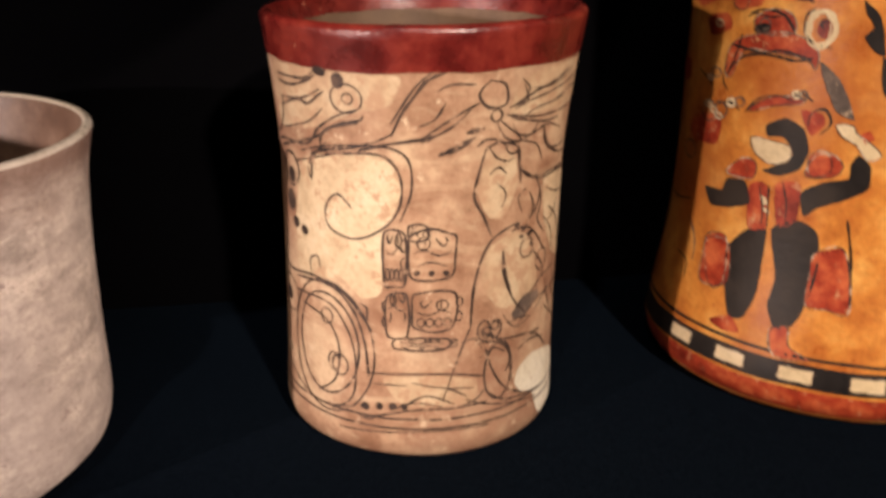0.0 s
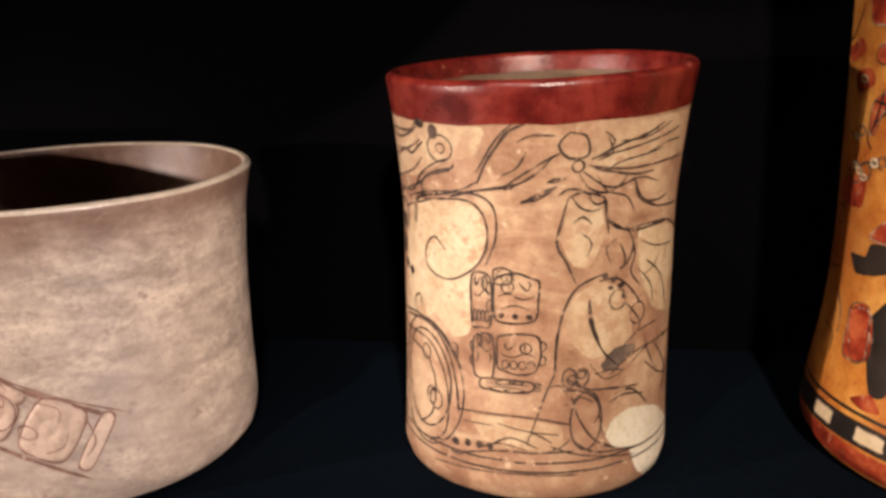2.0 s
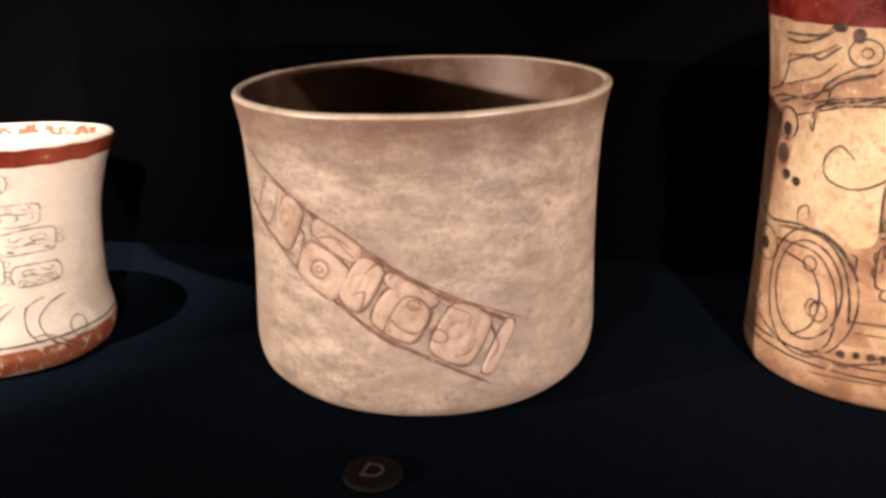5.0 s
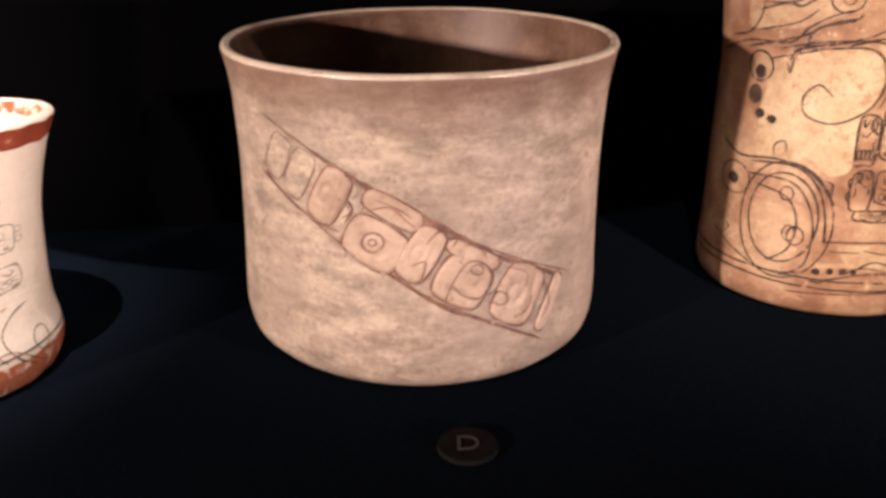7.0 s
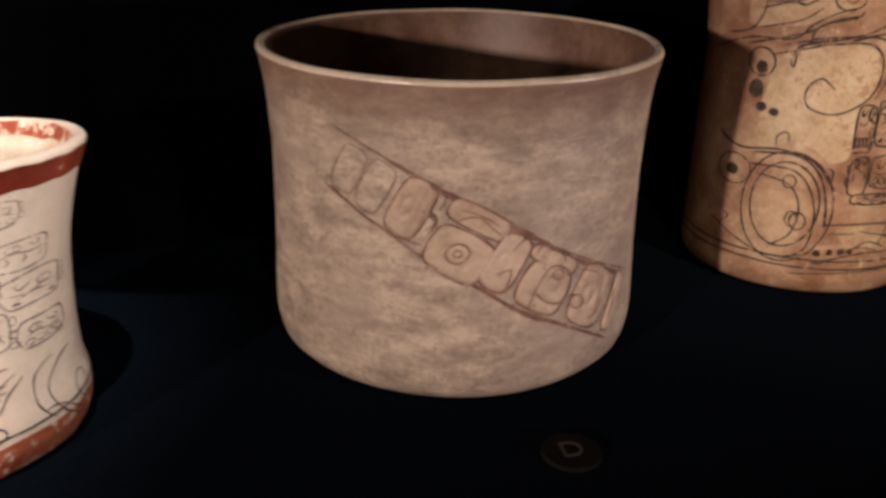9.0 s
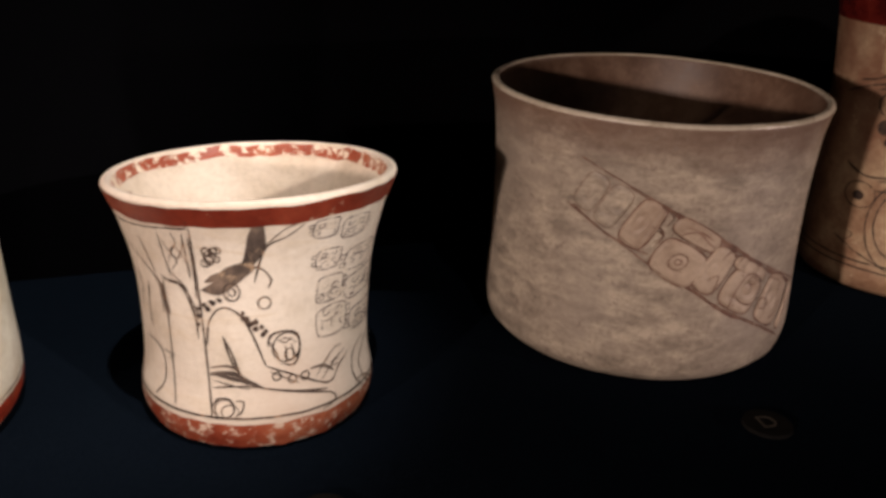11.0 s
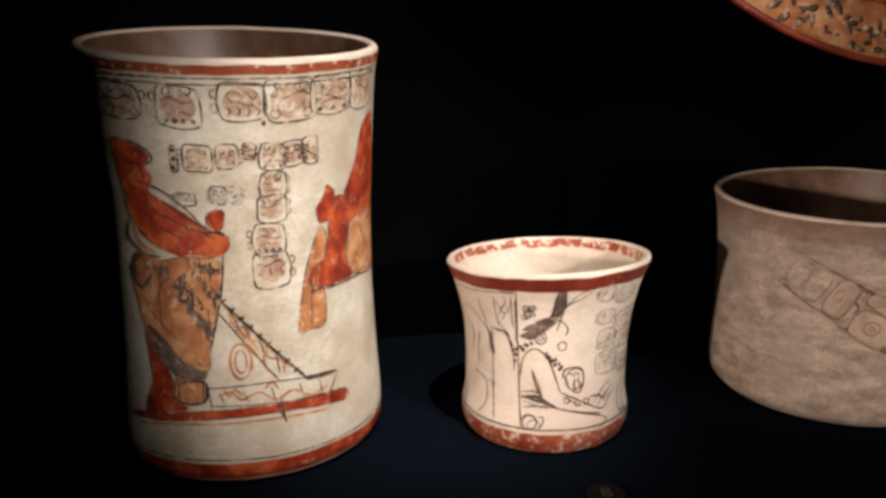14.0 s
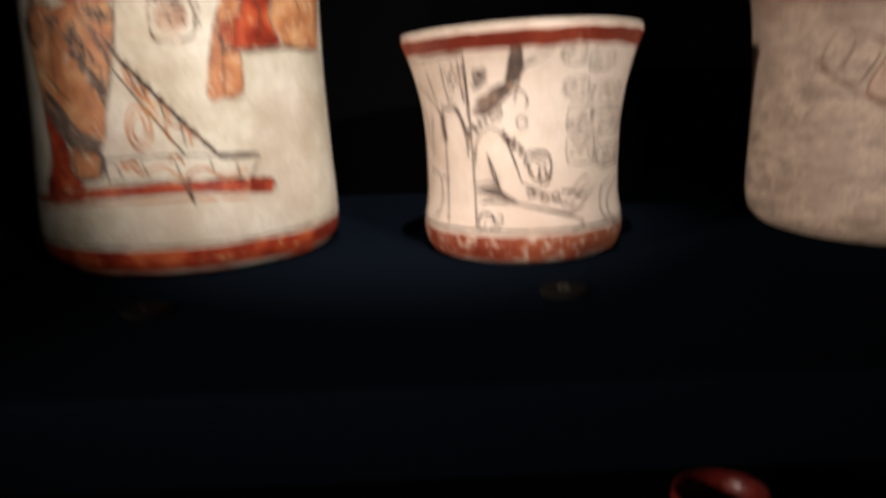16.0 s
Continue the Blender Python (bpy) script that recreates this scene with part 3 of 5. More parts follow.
paint(codex_vase, "painted_scroll", INK, [("line", 1.1, [(-24.2, 101.8), (-30.5, 106.4), (-36, 100.6), (-34.4, 93.1), (-23.4, 90.4), (-13.2, 94.8), (-7, 101.9), (-5.4, 111.2), (-8.3, 119.3), (-15.9, 122.9), (-34.8, 120.9)]), ("line", 1, [(-49, 119.4), (-31.2, 124.3), (-12.7, 125.7), (-3.5, 121.4), (-2.1, 109.6), (-6.1, 98.3)])])
paint(codex_vase, "painted_scroll", INK, [("line", 1.2, [(-66.7, 117.7), (-40.5, 125.7), (-29.9, 131.9), (-21.2, 134.7)]), ("line", 1.1, [(-58.7, 138.1), (-44.5, 139.7), (-34.8, 144.2)]), ("line", 1.2, [(-60.6, 146.5), (-42.4, 147), (-37.1, 150.7)]), ("ring", 1, [(-24.7, 142), (5.95, 5.1)]), ("ring", 0.8, [(-24.1, 142), (2, 1.8)]), ("ring", 0, [(-34.6, 150.6), (2.95, 1.7)]), ("ring", 0, [(-27.4, 148), (2.45, 2.9)])])
paint(codex_vase, "painted_line", INK, [("line", 1, [(-9.2, 133.7), (-1.5, 146.2), (4.1, 151.8)]), ("line", 1, [(-0.6, 127.4), (12.2, 136.5), (21.1, 141.2)]), ("line", 2.6, [(7, 122.8), (13, 125), (19.7, 128.7)]), ("line", 1.5, [(-21.3, 123.7), (-7.8, 127.1), (5.5, 129.2)]), ("line", 1, [(-53.9, 114.4), (-28.9, 121.8)])])
paint(codex_vase, "painted_feather", INK, [("line", 1.3, [(23.3, 148.2), (29.2, 146.5), (30.4, 139.6), (23.6, 138.9), (19.9, 143.8), (23.3, 148.2)]), ("line", 1, [(32.2, 138.2), (49.7, 140.7), (75.3, 144.6)]), ("line", 1, [(30.6, 135.6), (46.1, 132.9), (68, 132.9), (80.8, 132.7)]), ("line", 1.3, [(50, 129.1), (54.8, 121.1), (64.8, 116), (86.6, 113.5)]), ("line", 1, [(28.9, 133.6), (37.5, 127.4), (44.6, 126.8), (50, 129.1)]), ("line", 1, [(40.4, 114.4), (48.4, 109.8), (58.8, 109.9), (73.9, 108.8), (90.2, 102.3)]), ("line", 1, [(37.1, 145.7), (39.4, 139.4), (34.1, 137.4)])])
paint(codex_vase, "painted_feather", INK, [("line", 1.2, [(24.1, 124.3), (29.3, 125.7), (37.8, 122.9), (39.4, 115.4), (40.6, 108.9)]), ("line", 1, [(48.3, 111.3), (52.3, 103.2), (49, 96.4), (45.5, 95.3)]), ("line", 1.2, [(37.1, 91.1), (44.4, 91.7), (51.8, 86.4), (57.6, 79.3)]), ("ring", 0.9, [(45.8, 83), (3.75, 3.85)]), ("ring", 0.9, [(56.3, 75.7), (4.15, 4.3)]), ("line", 0.9, [(59.8, 96), (71.6, 87.2), (78.7, 73.2)]), ("line", 1, [(26.1, 114.3), (29.7, 116.6), (33.6, 113.5)])])
paint(codex_vase, "painted_shape", INK, [("line", 1.2, [(24.1, 124.3), (21.7, 114.6), (20.5, 106.6), (24.5, 99.1), (27.9, 91.4)]), ("line", 1.3, [(40.1, 94.3), (32.1, 91.8), (27.4, 88.6), (23.8, 81.5), (21.4, 70.4), (20.8, 56.5)]), ("line", 1, [(20.8, 56.5), (16.6, 45.3), (12.3, 31.8)]), ("line", 1.2, [(33.2, 84.2), (34.3, 74.6), (39.7, 63.6), (46.6, 56.6)]), ("line", 1.1, [(43.2, 53.1), (58.6, 60.4), (93.9, 59.8)]), ("line", 1.1, [(24.9, 54.6), (32.7, 49.2), (45.7, 47.3), (59, 45.5)])])
paint(codex_vase, "painted_shape", SMOKE, [("fill", 0, [(39.3, 58.2), (45.2, 63.8), (55.5, 63.2), (55.1, 59.3), (46.7, 55.6), (40.9, 55.5)])])
paint(codex_vase, "painted_shape", INK, [("ring", 1.1, [(33.8, 35.8), (6.55, 12.1)]), ("line", 1.1, [(43.5, 41.4), (50.7, 43.6), (62.5, 40.9)]), ("line", 1.1, [(27.9, 28.3), (37.1, 22.2), (51.1, 20.4), (63.2, 18.7)]), ("ring", 1, [(26.4, 54), (2.65, 3.95)]), ("ring", 1, [(31.7, 54), (2.4, 3.5)]), ("line", 1, [(69.4, 60), (82.5, 44.9), (76.1, 34.7)])])
paint(codex_vase, "painted_glyph", INK, [("glyph", 1, [(-8, 84.4), (4.2, 11.4)])])
paint(codex_vase, "painted_glyph", INK, [("glyph", 2, [(5.6, 85.5), (8.9, 9.9)])])
paint(codex_vase, "painted_glyph", INK, [("glyph", 0, [(0.4, 94.4), (3.5, 3.2)])])
paint(codex_vase, "painted_glyph", INK, [("glyph", 3, [(-6.9, 61.9), (4.4, 8.85)])])
paint(codex_vase, "painted_glyph", INK, [("glyph", 4, [(6.8, 64), (8.3, 8.3)])])
paint(codex_vase, "painted_glyph", INK, [("glyph", 5, [(2.45, 50.6), (10.45, 2.6)])])
paint(codex_vase, "painted_scroll", INK, [("line", 1.2, [(-56.5, 67.7), (-35.8, 69.9), (-24.6, 62.6), (-19.5, 49.6), (-17.9, 35.7)]), ("line", 1.1, [(-57.5, 62), (-36.2, 62.6), (-26.9, 53.9), (-23.2, 40.5), (-25, 25.3), (-34.5, 17.8)]), ("line", 1, [(-52.4, 58.4), (-36.6, 55.3), (-30.6, 44.6), (-32.7, 31.3), (-41.7, 23.6)]), ("ring", 1, [(-30.3, 38), (3.6, 4.25)]), ("line", 1, [(-21.9, 65.2), (-18.5, 63.9), (-18.6, 57.9)])])
paint(codex_vase, "painted_line", INK, [("line", 1, [(-19.1, 37.4), (-1.2, 38.2), (13.8, 37.8), (26.9, 34.9)]), ("line", 1, [(-21.9, 17.4), (-1.3, 22.8), (13.8, 23.2), (28.9, 23.7)]), ("line", 0.9, [(-5.2, 23.9), (4.4, 29), (15.6, 24.8)])])
paint(codex_vase, "painted_dot", INK, [("ring", 0, [(-19.3, 22.8), (1.95, 1.7)]), ("ring", 0, [(-13.6, 23.8), (1.55, 1.65)]), ("ring", 0, [(-8.3, 24.1), (1.7, 1.7)]), ("ring", 0, [(-3.9, 24.4), (1.45, 1.45)])])
paint(codex_vase, "painted_line", INK, [("line", 0.9, [(5.8, 145.3), (10.7, 147.7), (18.6, 147.3)]), ("line", 0.9, [(0.5, 133.1), (5.6, 135.8), (9, 141.8)]), ("line", 0.9, [(42, 143.4), (53.9, 143.5), (67.7, 147.6)]), ("line", 0.8, [(34.4, 131.3), (38.6, 125.5), (47.3, 122.4), (51.6, 116.2)]), ("line", 0.8, [(56.2, 104.3), (66.2, 100.2), (82.3, 98)]), ("line", 0.8, [(54.8, 137.3), (66.1, 139.9), (77.2, 139.8)]), ("line", 0.9, [(49.5, 81.2), (58, 71.4), (52.7, 64.9)]), ("line", 0.8, [(62.1, 54.3), (75.4, 45.5), (93.7, 40.6)]), ("line", 0.8, [(34.6, 59), (41, 52), (50.4, 53.7)]), ("line", 0.8, [(-1.3, 34.6), (10.1, 32.3), (23.1, 30.8)]), ("line", 0.8, [(-15.7, 33.1), (-3.2, 33.3)]), ("line", 0.9, [(-61.1, 125.9), (-42.9, 131.1), (-34.6, 137.4)])])
paint(codex_vase, "painted_line", INK, [("line", 0.8, [(29.9, 110.3), (33.7, 106.3), (31.9, 101.1)]), ("line", 0.8, [(44, 106.6), (39.7, 103.6), (42, 97.7)]), ("line", 0.9, [(55.5, 93.2), (63.7, 85.4), (66.1, 77)]), ("line", 0.8, [(25, 42.7), (30.7, 45.9), (36.8, 42.9)]), ("line", 0.8, [(39, 38.4), (41.3, 27.8)]), ("line", 0.8, [(16.5, 50.2), (23, 51.2), (25.9, 46.6)])])
paint(codex_vase, "plaster_fill", PLASTER, [("fill", 0, [(44.8, 33), (49.6, 35.7), (56.4, 36.5), (73.5, 31.5), (94.3, 15.8), (86.5, 10.5), (79.3, 7.2), (90.5, -10), (59.6, 8.3), (54.4, 19.3), (46, 22.8), (42.5, 27.4)])], "rough pale plaster repair")
paint(codex_vase, "painted_ring", INK, [("ring", 1.3, [(-58.1, 110.6), (6.65, 6.5)]), ("ring", 0, [(-57.6, 108.2), (3.05, 3.15)]), ("ring", 0, [(-59.1, 97.9), (3.95, 4.45)]), ("ring", 0, [(-55.2, 89.9), (2.7, 2.25)]), ("ring", 0, [(-48.8, 88.5), (2.45, 1.95)])])
paint(codex_vase, "painted_scroll", INK, [("line", 1.2, [(-88.1, 113), (-65.4, 120.8), (-44.7, 122.7), (-37.9, 129.4), (-30.3, 134.6), (-20.7, 138.6)]), ("line", 1.4, [(-43.9, 114.8), (-41.9, 119.4), (-35.2, 122.1), (-22.6, 124.6)]), ("line", 1.1, [(-78.7, 121.1), (-65.6, 124.5), (-59.5, 132.7), (-58.6, 138.8)])])
paint(codex_vase, "painted_scroll", INK, [("ring", 1.2, [(-37.6, 45.2), (15.8, 20.95)]), ("ring", 1.1, [(-36.7, 44), (21.2, 27.25)]), ("ring", 1, [(-65.1, 57.6), (9.45, 7.55)]), ("ring", 0, [(-65.8, 57.1), (3.5, 2.85)]), ("line", 1.3, [(-76.9, 74.1), (-63.4, 69), (-42.2, 71.5), (-26.8, 67.1), (-16.7, 55)]), ("ring", 1, [(-36.6, 56.9), (2.95, 3.1)]), ("ring", 1, [(-33.3, 38.8), (2.65, 3.7)]), ("line", 1, [(-75.3, 30.6), (-58.3, 23.6), (-42, 18.9), (-24.6, 21.5)])])
paint(codex_vase, "painted_scroll", INK, [("line", 1, [(-45.1, 72.7), (-45.4, 77.8), (-41, 80), (-39.7, 75.1)]), ("line", 1, [(-68.3, 28.7), (-64, 33.1), (-67.3, 34.8)])])
paint(small_cup, "painted_line", INK, [("line", 0.9, [(-69.5, 87.8), (-40.4, 88.7), (-21.1, 90.1)]), ("line", 1.1, [(-20.5, 90.1), (-21.3, 52.2), (-18.3, 15)]), ("line", 0.9, [(-40, 68.7), (-40.9, 47.5), (-38.5, 16.7)]), ("line", 0.9, [(-35.4, 87.3), (-35.7, 78.2), (-34.3, 69.2)]), ("line", 0.9, [(-24.1, 87.7), (-24.4, 69.9)]), ("line", 0.7, [(-34.1, 84.4), (-29.3, 77.2), (-24, 84.6)]), ("line", 0.7, [(-34.5, 74.8), (-28.8, 82.1), (-24.3, 75.1)]), ("line", 0.9, [(-39.2, 67.9), (-29, 66.4), (-22.3, 53.8)])])
paint(small_cup, "painted_line", INK, [("line", 0.9, [(-62.6, 78.8), (-50.8, 72.1), (-43.8, 65.9), (-43.1, 53.7)]), ("line", 2.2, [(-41.7, 65.7), (-40.9, 52.8)]), ("line", 0.9, [(-51.8, 64.7), (-55.3, 53.3), (-54.7, 45.4)]), ("line", 0.9, [(-61.7, 40), (-48.3, 37.1), (-46.9, 24.9), (-54, 16.9)]), ("line", 0.9, [(-46.7, 37.4), (-39.4, 36.4), (-43.6, 34.6)]), ("line", 0.8, [(-64.5, 67.5), (-59.5, 62.2), (-63.3, 51.4)])])
paint(small_cup, "painted_shape", INK, [("line", 1.1, [(-19.9, 43.7), (-18.1, 53.3), (-12.5, 58.8), (-6.1, 57.9), (-0.3, 51.6), (7, 35.5)]), ("line", 1, [(-12.2, 47.8), (-7.8, 36.2), (0.3, 28.4), (13.3, 25.2), (38.2, 20.9)]), ("line", 1, [(7, 35.5), (19.6, 30.6), (38.5, 23.2), (45.7, 28.1), (52.6, 32.1)]), ("line", 0.9, [(34.5, 25.2), (42.8, 31.3), (50, 34)]), ("line", 1, [(-18.3, 26.8), (-1.3, 27.7), (19.8, 23.6), (38.9, 19.2), (41.3, 15.7), (33.6, 13.6)]), ("line", 0.8, [(8.7, 33), (15.2, 30.1), (22.1, 26.9)])])
paint(small_cup, "painted_plume", SMOKE, [("fill", 0, [(-0.7, 78.4), (2.4, 90.2), (7.2, 91), (7.7, 81.8), (2.5, 75.3), (-4, 71.6)]), ("line", 1, [(6.9, 82.2), (14.8, 88.5), (22.4, 91)])])
paint(small_cup, "painted_plume", SMOKE, [("fill", 0, [(-20.6, 65.5), (-14.4, 69), (-9.6, 72.7), (0.3, 76.7), (4, 74.9), (-3, 69.3), (-12.2, 63.9)])])
paint(small_cup, "painted_ring", INK, [("ring", 1, [(-6.7, 65.3), (3.45, 3.45)]), ("ring", 0.8, [(-6.7, 65.3), (1.55, 1.55)]), ("ring", 0.8, [(-14.1, 79.3), (2.55, 2.05)]), ("ring", 0.8, [(-16.5, 76.6), (1.85, 1.5)]), ("ring", 0.8, [(-11.4, 81.6), (1.95, 1.35)])])
paint(small_cup, "painted_dot", INK, [("ring", 0, [(-18.1, 58.4), (1.2, 1.15)]), ("ring", 0, [(-15.5, 60.8), (1.2, 1)]), ("ring", 0, [(-12.5, 62), (1, 1)]), ("ring", 0, [(-2.4, 55), (1.15, 1.15)]), ("ring", 0, [(0.1, 52.6), (1.15, 1.15)]), ("ring", 0, [(2.9, 50.6), (1.2, 1.15)]), ("ring", 0, [(6.1, 48.3), (1.2, 1.2)])])
paint(small_cup, "painted_shape", INK, [("line", 1, [(0.4, 75.3), (5.9, 74.4), (10.2, 69.9), (8.6, 66.5)]), ("ring", 0.9, [(7.1, 60.7), (2.75, 2.35)])])
paint(small_cup, "painted_vessel", INK, [("ring", 1, [(16.8, 42.2), (6.55, 5.75)]), ("line", 0.8, [(12.4, 44.5), (16.5, 45.9), (21.6, 43.4)]), ("ring", 0.8, [(18.1, 39.1), (2.25, 2.35)])])
paint(small_cup, "painted_sash", SMOKE, [("line", 2.4, [(-18.5, 32.8), (-9.6, 31), (1.8, 28.4)]), ("line", 0.8, [(-18.4, 29.9), (-1.2, 26.6)]), ("ring", 0.9, [(-12.7, 18.8), (4.5, 3.55)]), ("ring", 0.8, [(-10, 17.8), (4.05, 2.55)])])
paint(small_cup, "painted_glyph", PALEINK, [("glyph", 0, [(32.7, 86.6), (6.1, 3.6)])])
paint(small_cup, "painted_glyph", PALEINK, [("glyph", 1, [(48.95, 84.6), (8.15, 4.15)])])
paint(small_cup, "painted_glyph", PALEINK, [("glyph", 2, [(36.25, 74), (6.65, 3.9)])])
paint(small_cup, "painted_glyph", PALEINK, [("glyph", 3, [(59.3, 70.6), (12.6, 4.6)])])
paint(small_cup, "painted_glyph", PALEINK, [("glyph", 4, [(39.15, 61.4), (7.95, 5.2)])])
paint(small_cup, "painted_glyph", PALEINK, [("glyph", 5, [(64.1, 58.8), (15.5, 5.2)])])
paint(small_cup, "painted_glyph", PALEINK, [("glyph", 6, [(41.4, 48.2), (9.7, 6.3)])])
paint(small_cup, "painted_glyph", PALEINK, [("glyph", 7, [(67.1, 44.4), (13.7, 4.75)])])
paint(small_cup, "painted_shape", INK, [("line", 1, [(80.6, 33.2), (70.6, 30.5), (63.3, 23.7), (68, 14.6), (78.7, 8.5)]), ("ring", 0.8, [(84.5, 17.3), (5.1, 4.55)])])
paint(tall_vase, "painted_glyph", INKBROWN, [("glyph", 0, [(-45.4, 193.7), (11.09, 7.09)])])
paint(tall_vase, "painted_glyph", INKBROWN, [("glyph", 1, [(-25.35, 194.8), (7.73, 7.51)])])
paint(tall_vase, "painted_glyph", INKBROWN, [("glyph", 2, [(-2.4, 193.6), (7.08, 8.77)])])
paint(tall_vase, "painted_glyph", INKBROWN, [("glyph", 3, [(19.7, 196.2), (7.32, 8.03)])])
paint(tall_vase, "painted_glyph", INKBROWN, [("glyph", 4, [(37.3, 196.1), (8.97, 9.40)])])
paint(tall_vase, "painted_glyph", INKBROWN, [("glyph", 5, [(55.35, 197), (9.26, 8.51)])])
paint(tall_vase, "painted_glyph", INKBROWN, [("glyph", 6, [(74.55, 196.6), (8.55, 8.14)])])
paint(tall_vase, "painted_glyph", INKBROWN, [("glyph", 1, [(-6, 168.8), (1.2, 5.4)])])
paint(tall_vase, "painted_glyph", INKBROWN, [("glyph", 2, [(2.5, 169.7), (4.7, 5.75)])])
paint(tall_vase, "painted_glyph", INKBROWN, [("glyph", 3, [(13.3, 170.5), (3.7, 5.05)])])
paint(tall_vase, "painted_glyph", INKBROWN, [("glyph", 4, [(21.1, 172.9), (1.9, 3.6)])])
paint(tall_vase, "painted_glyph", INKBROWN, [("glyph", 5, [(29.4, 169.8), (4.2, 5.8)])])
paint(tall_vase, "painted_glyph", INKBROWN, [("glyph", 6, [(37.25, 170.6), (3.75, 5.45)])])
paint(tall_vase, "painted_glyph", INKBROWN, [("glyph", 7, [(44.55, 171.2), (3.05, 5.9)])])
paint(tall_vase, "painted_glyph", INKBROWN, [("glyph", 8, [(29.25, 155.6), (4.35, 6.55)])])
paint(tall_vase, "painted_glyph", INKBROWN, [("glyph", 9, [(28.45, 144.4), (4.95, 6)])])
paint(tall_vase, "painted_glyph", PALEINK, [("glyph", 3, [(-3.5, 149.7), (4.1, 3.4)])])
paint(tall_vase, "painted_glyph", PALEINK, [("glyph", 4, [(9.1, 152), (3.1, 4.4)])])
paint(tall_vase, "painted_glyph", PALEINK, [("glyph", 5, [(15.15, 152), (2.75, 4.45)])])
paint(tall_vase, "painted_glyph", INKBROWN, [("glyph", 2, [(26.9, 129.1), (5.7, 7.1)])])
paint(tall_vase, "painted_glyph", INKBROWN, [("glyph", 3, [(27.2, 113.9), (6.5, 8.05)])])
paint(tall_vase, "painted_shape", REDPAINT, [("fill", 0, [(-34.3, 175.1), (-21.3, 173.6), (-16.2, 168.9), (-18.1, 164.1), (-15.7, 158.4), (-18.2, 152.3), (-12.2, 148.4), (-6.2, 144.6), (2.1, 137.6), (10.3, 133), (12, 128.7), (9.6, 122.8), (2.3, 120.5), (-9.5, 121.9), (-20.8, 127.6), (-28.6, 137.2), (-31.2, 154.3)])])
paint(tall_vase, "painted_shape", REDPAINT, [("fill", 0, [(4.7, 136.3), (4, 141.3), (6.7, 144.7), (10.5, 144.2), (10.5, 137.7), (7.8, 134.1)])])
paint(tall_vase, "painted_shape", ORANGEPAINT, [("fill", 0, [(-26.3, 120.1), (-15.6, 118.3), (-4.6, 121.8), (7.5, 119.5), (7, 102.3), (3, 81.9), (0.2, 61.2), (-7.8, 63.5), (-18.9, 73.6), (-26.8, 80.1), (-30, 97.5), (-32.1, 110.2)])])
paint(tall_vase, "painted_shape", SMOKE, [("fill", 0, [(-11.9, 107.4), (-6.7, 105.1), (-6, 98.3), (-2, 95.7), (-0.9, 85.9), (2.1, 77.5), (4.7, 84.9), (6.8, 102.3), (0.4, 110.8), (-5, 113.8)])])
paint(tall_vase, "painted_shape", SMOKE, [("fill", 0, [(-26.3, 82.3), (-18.7, 76), (-7.7, 65), (-0.2, 63), (-1, 58.2), (-11.7, 57.7), (-20.7, 66.6), (-27.2, 74.6)]), ("line", 3, [(-26.4, 119.2), (-32, 111.6), (-27.4, 102.6), (-20.7, 110.6)]), ("line", 2, [(-29.8, 136.4), (-31.9, 127.5), (-23.8, 120.6), (-15.6, 120)])])
paint(tall_vase, "painted_shape", ORANGEPAINT, [("line", 3, [(-26.9, 134.2), (-25.7, 125.9), (-18, 121.6)]), ("line", 3.5, [(-5.1, 111.9), (-0, 102.2), (4.4, 93.6)]), ("fill", 0, [(-13, 58.4), (-1.8, 56.7), (-2.2, 46.8), (-8.5, 45.6), (-13.4, 47.8)])])
paint(tall_vase, "painted_shape", REDPAINT, [("fill", 0, [(-26.2, 74.9), (-19.4, 66), (-14.8, 58), (-14.2, 47.7), (-8.7, 41.9), (-28.2, 37.5), (-24.5, 54.4)])])
paint(tall_vase, "painted_line", INK, [("line", 0.9, [(-64.1, 138), (-44.9, 122.8), (-34.9, 112.4)]), ("line", 1.2, [(-12.9, 148.9), (-2.2, 139.3), (10.7, 132.1)]), ("line", 1, [(9.3, 122.3), (7.5, 102.3), (1.9, 73.1)]), ("line", 1, [(-13, 58.4), (-13, 46.4), (-2.2, 46.2)]), ("line", 1, [(-1.8, 56.7), (-2.2, 46.2)])])
paint(tall_vase, "painted_line", INK, [("line", 1, [(-31.5, 171.3), (-26.7, 165.5), (-20.7, 164.8), (-19, 156.3)]), ("line", 0.9, [(-28.4, 154.8), (-20.7, 151.2), (-17.8, 144.1), (-6.8, 137.9), (7, 130.7)]), ("line", 0.9, [(-23.3, 144.6), (-16.6, 136.7), (-5.2, 129.6)]), ("line", 0.9, [(-31.2, 154.3), (-29.2, 138), (-20.7, 128.2)]), ("line", 0.8, [(4.6, 143.3), (6.7, 136.9)]), ("line", 0.8, [(-23.1, 170.7), (-18.4, 169.9)])])
paint(tall_vase, "painted_line", INK, [("line", 0.9, [(-15.7, 117.7), (-18.2, 100.1), (-18.3, 82.6)]), ("line", 0.9, [(-4.5, 121.3), (-5, 113.8)]), ("line", 0.9, [(0.6, 120.4), (0, 111.3)]), ("line", 0.9, [(4.2, 119.4), (3.6, 108)]), ("line", 0.8, [(-26.1, 97), (-20.8, 87.9), (-10.8, 77.9)]), ("line", 0.8, [(-11.7, 109.7), (-16.6, 106.1), (-20.3, 93.9)]), ("line", 1.6, [(-9, 107.2), (-4.1, 101.9), (-3.7, 93.2), (0.6, 88.3), (1.1, 79)])])
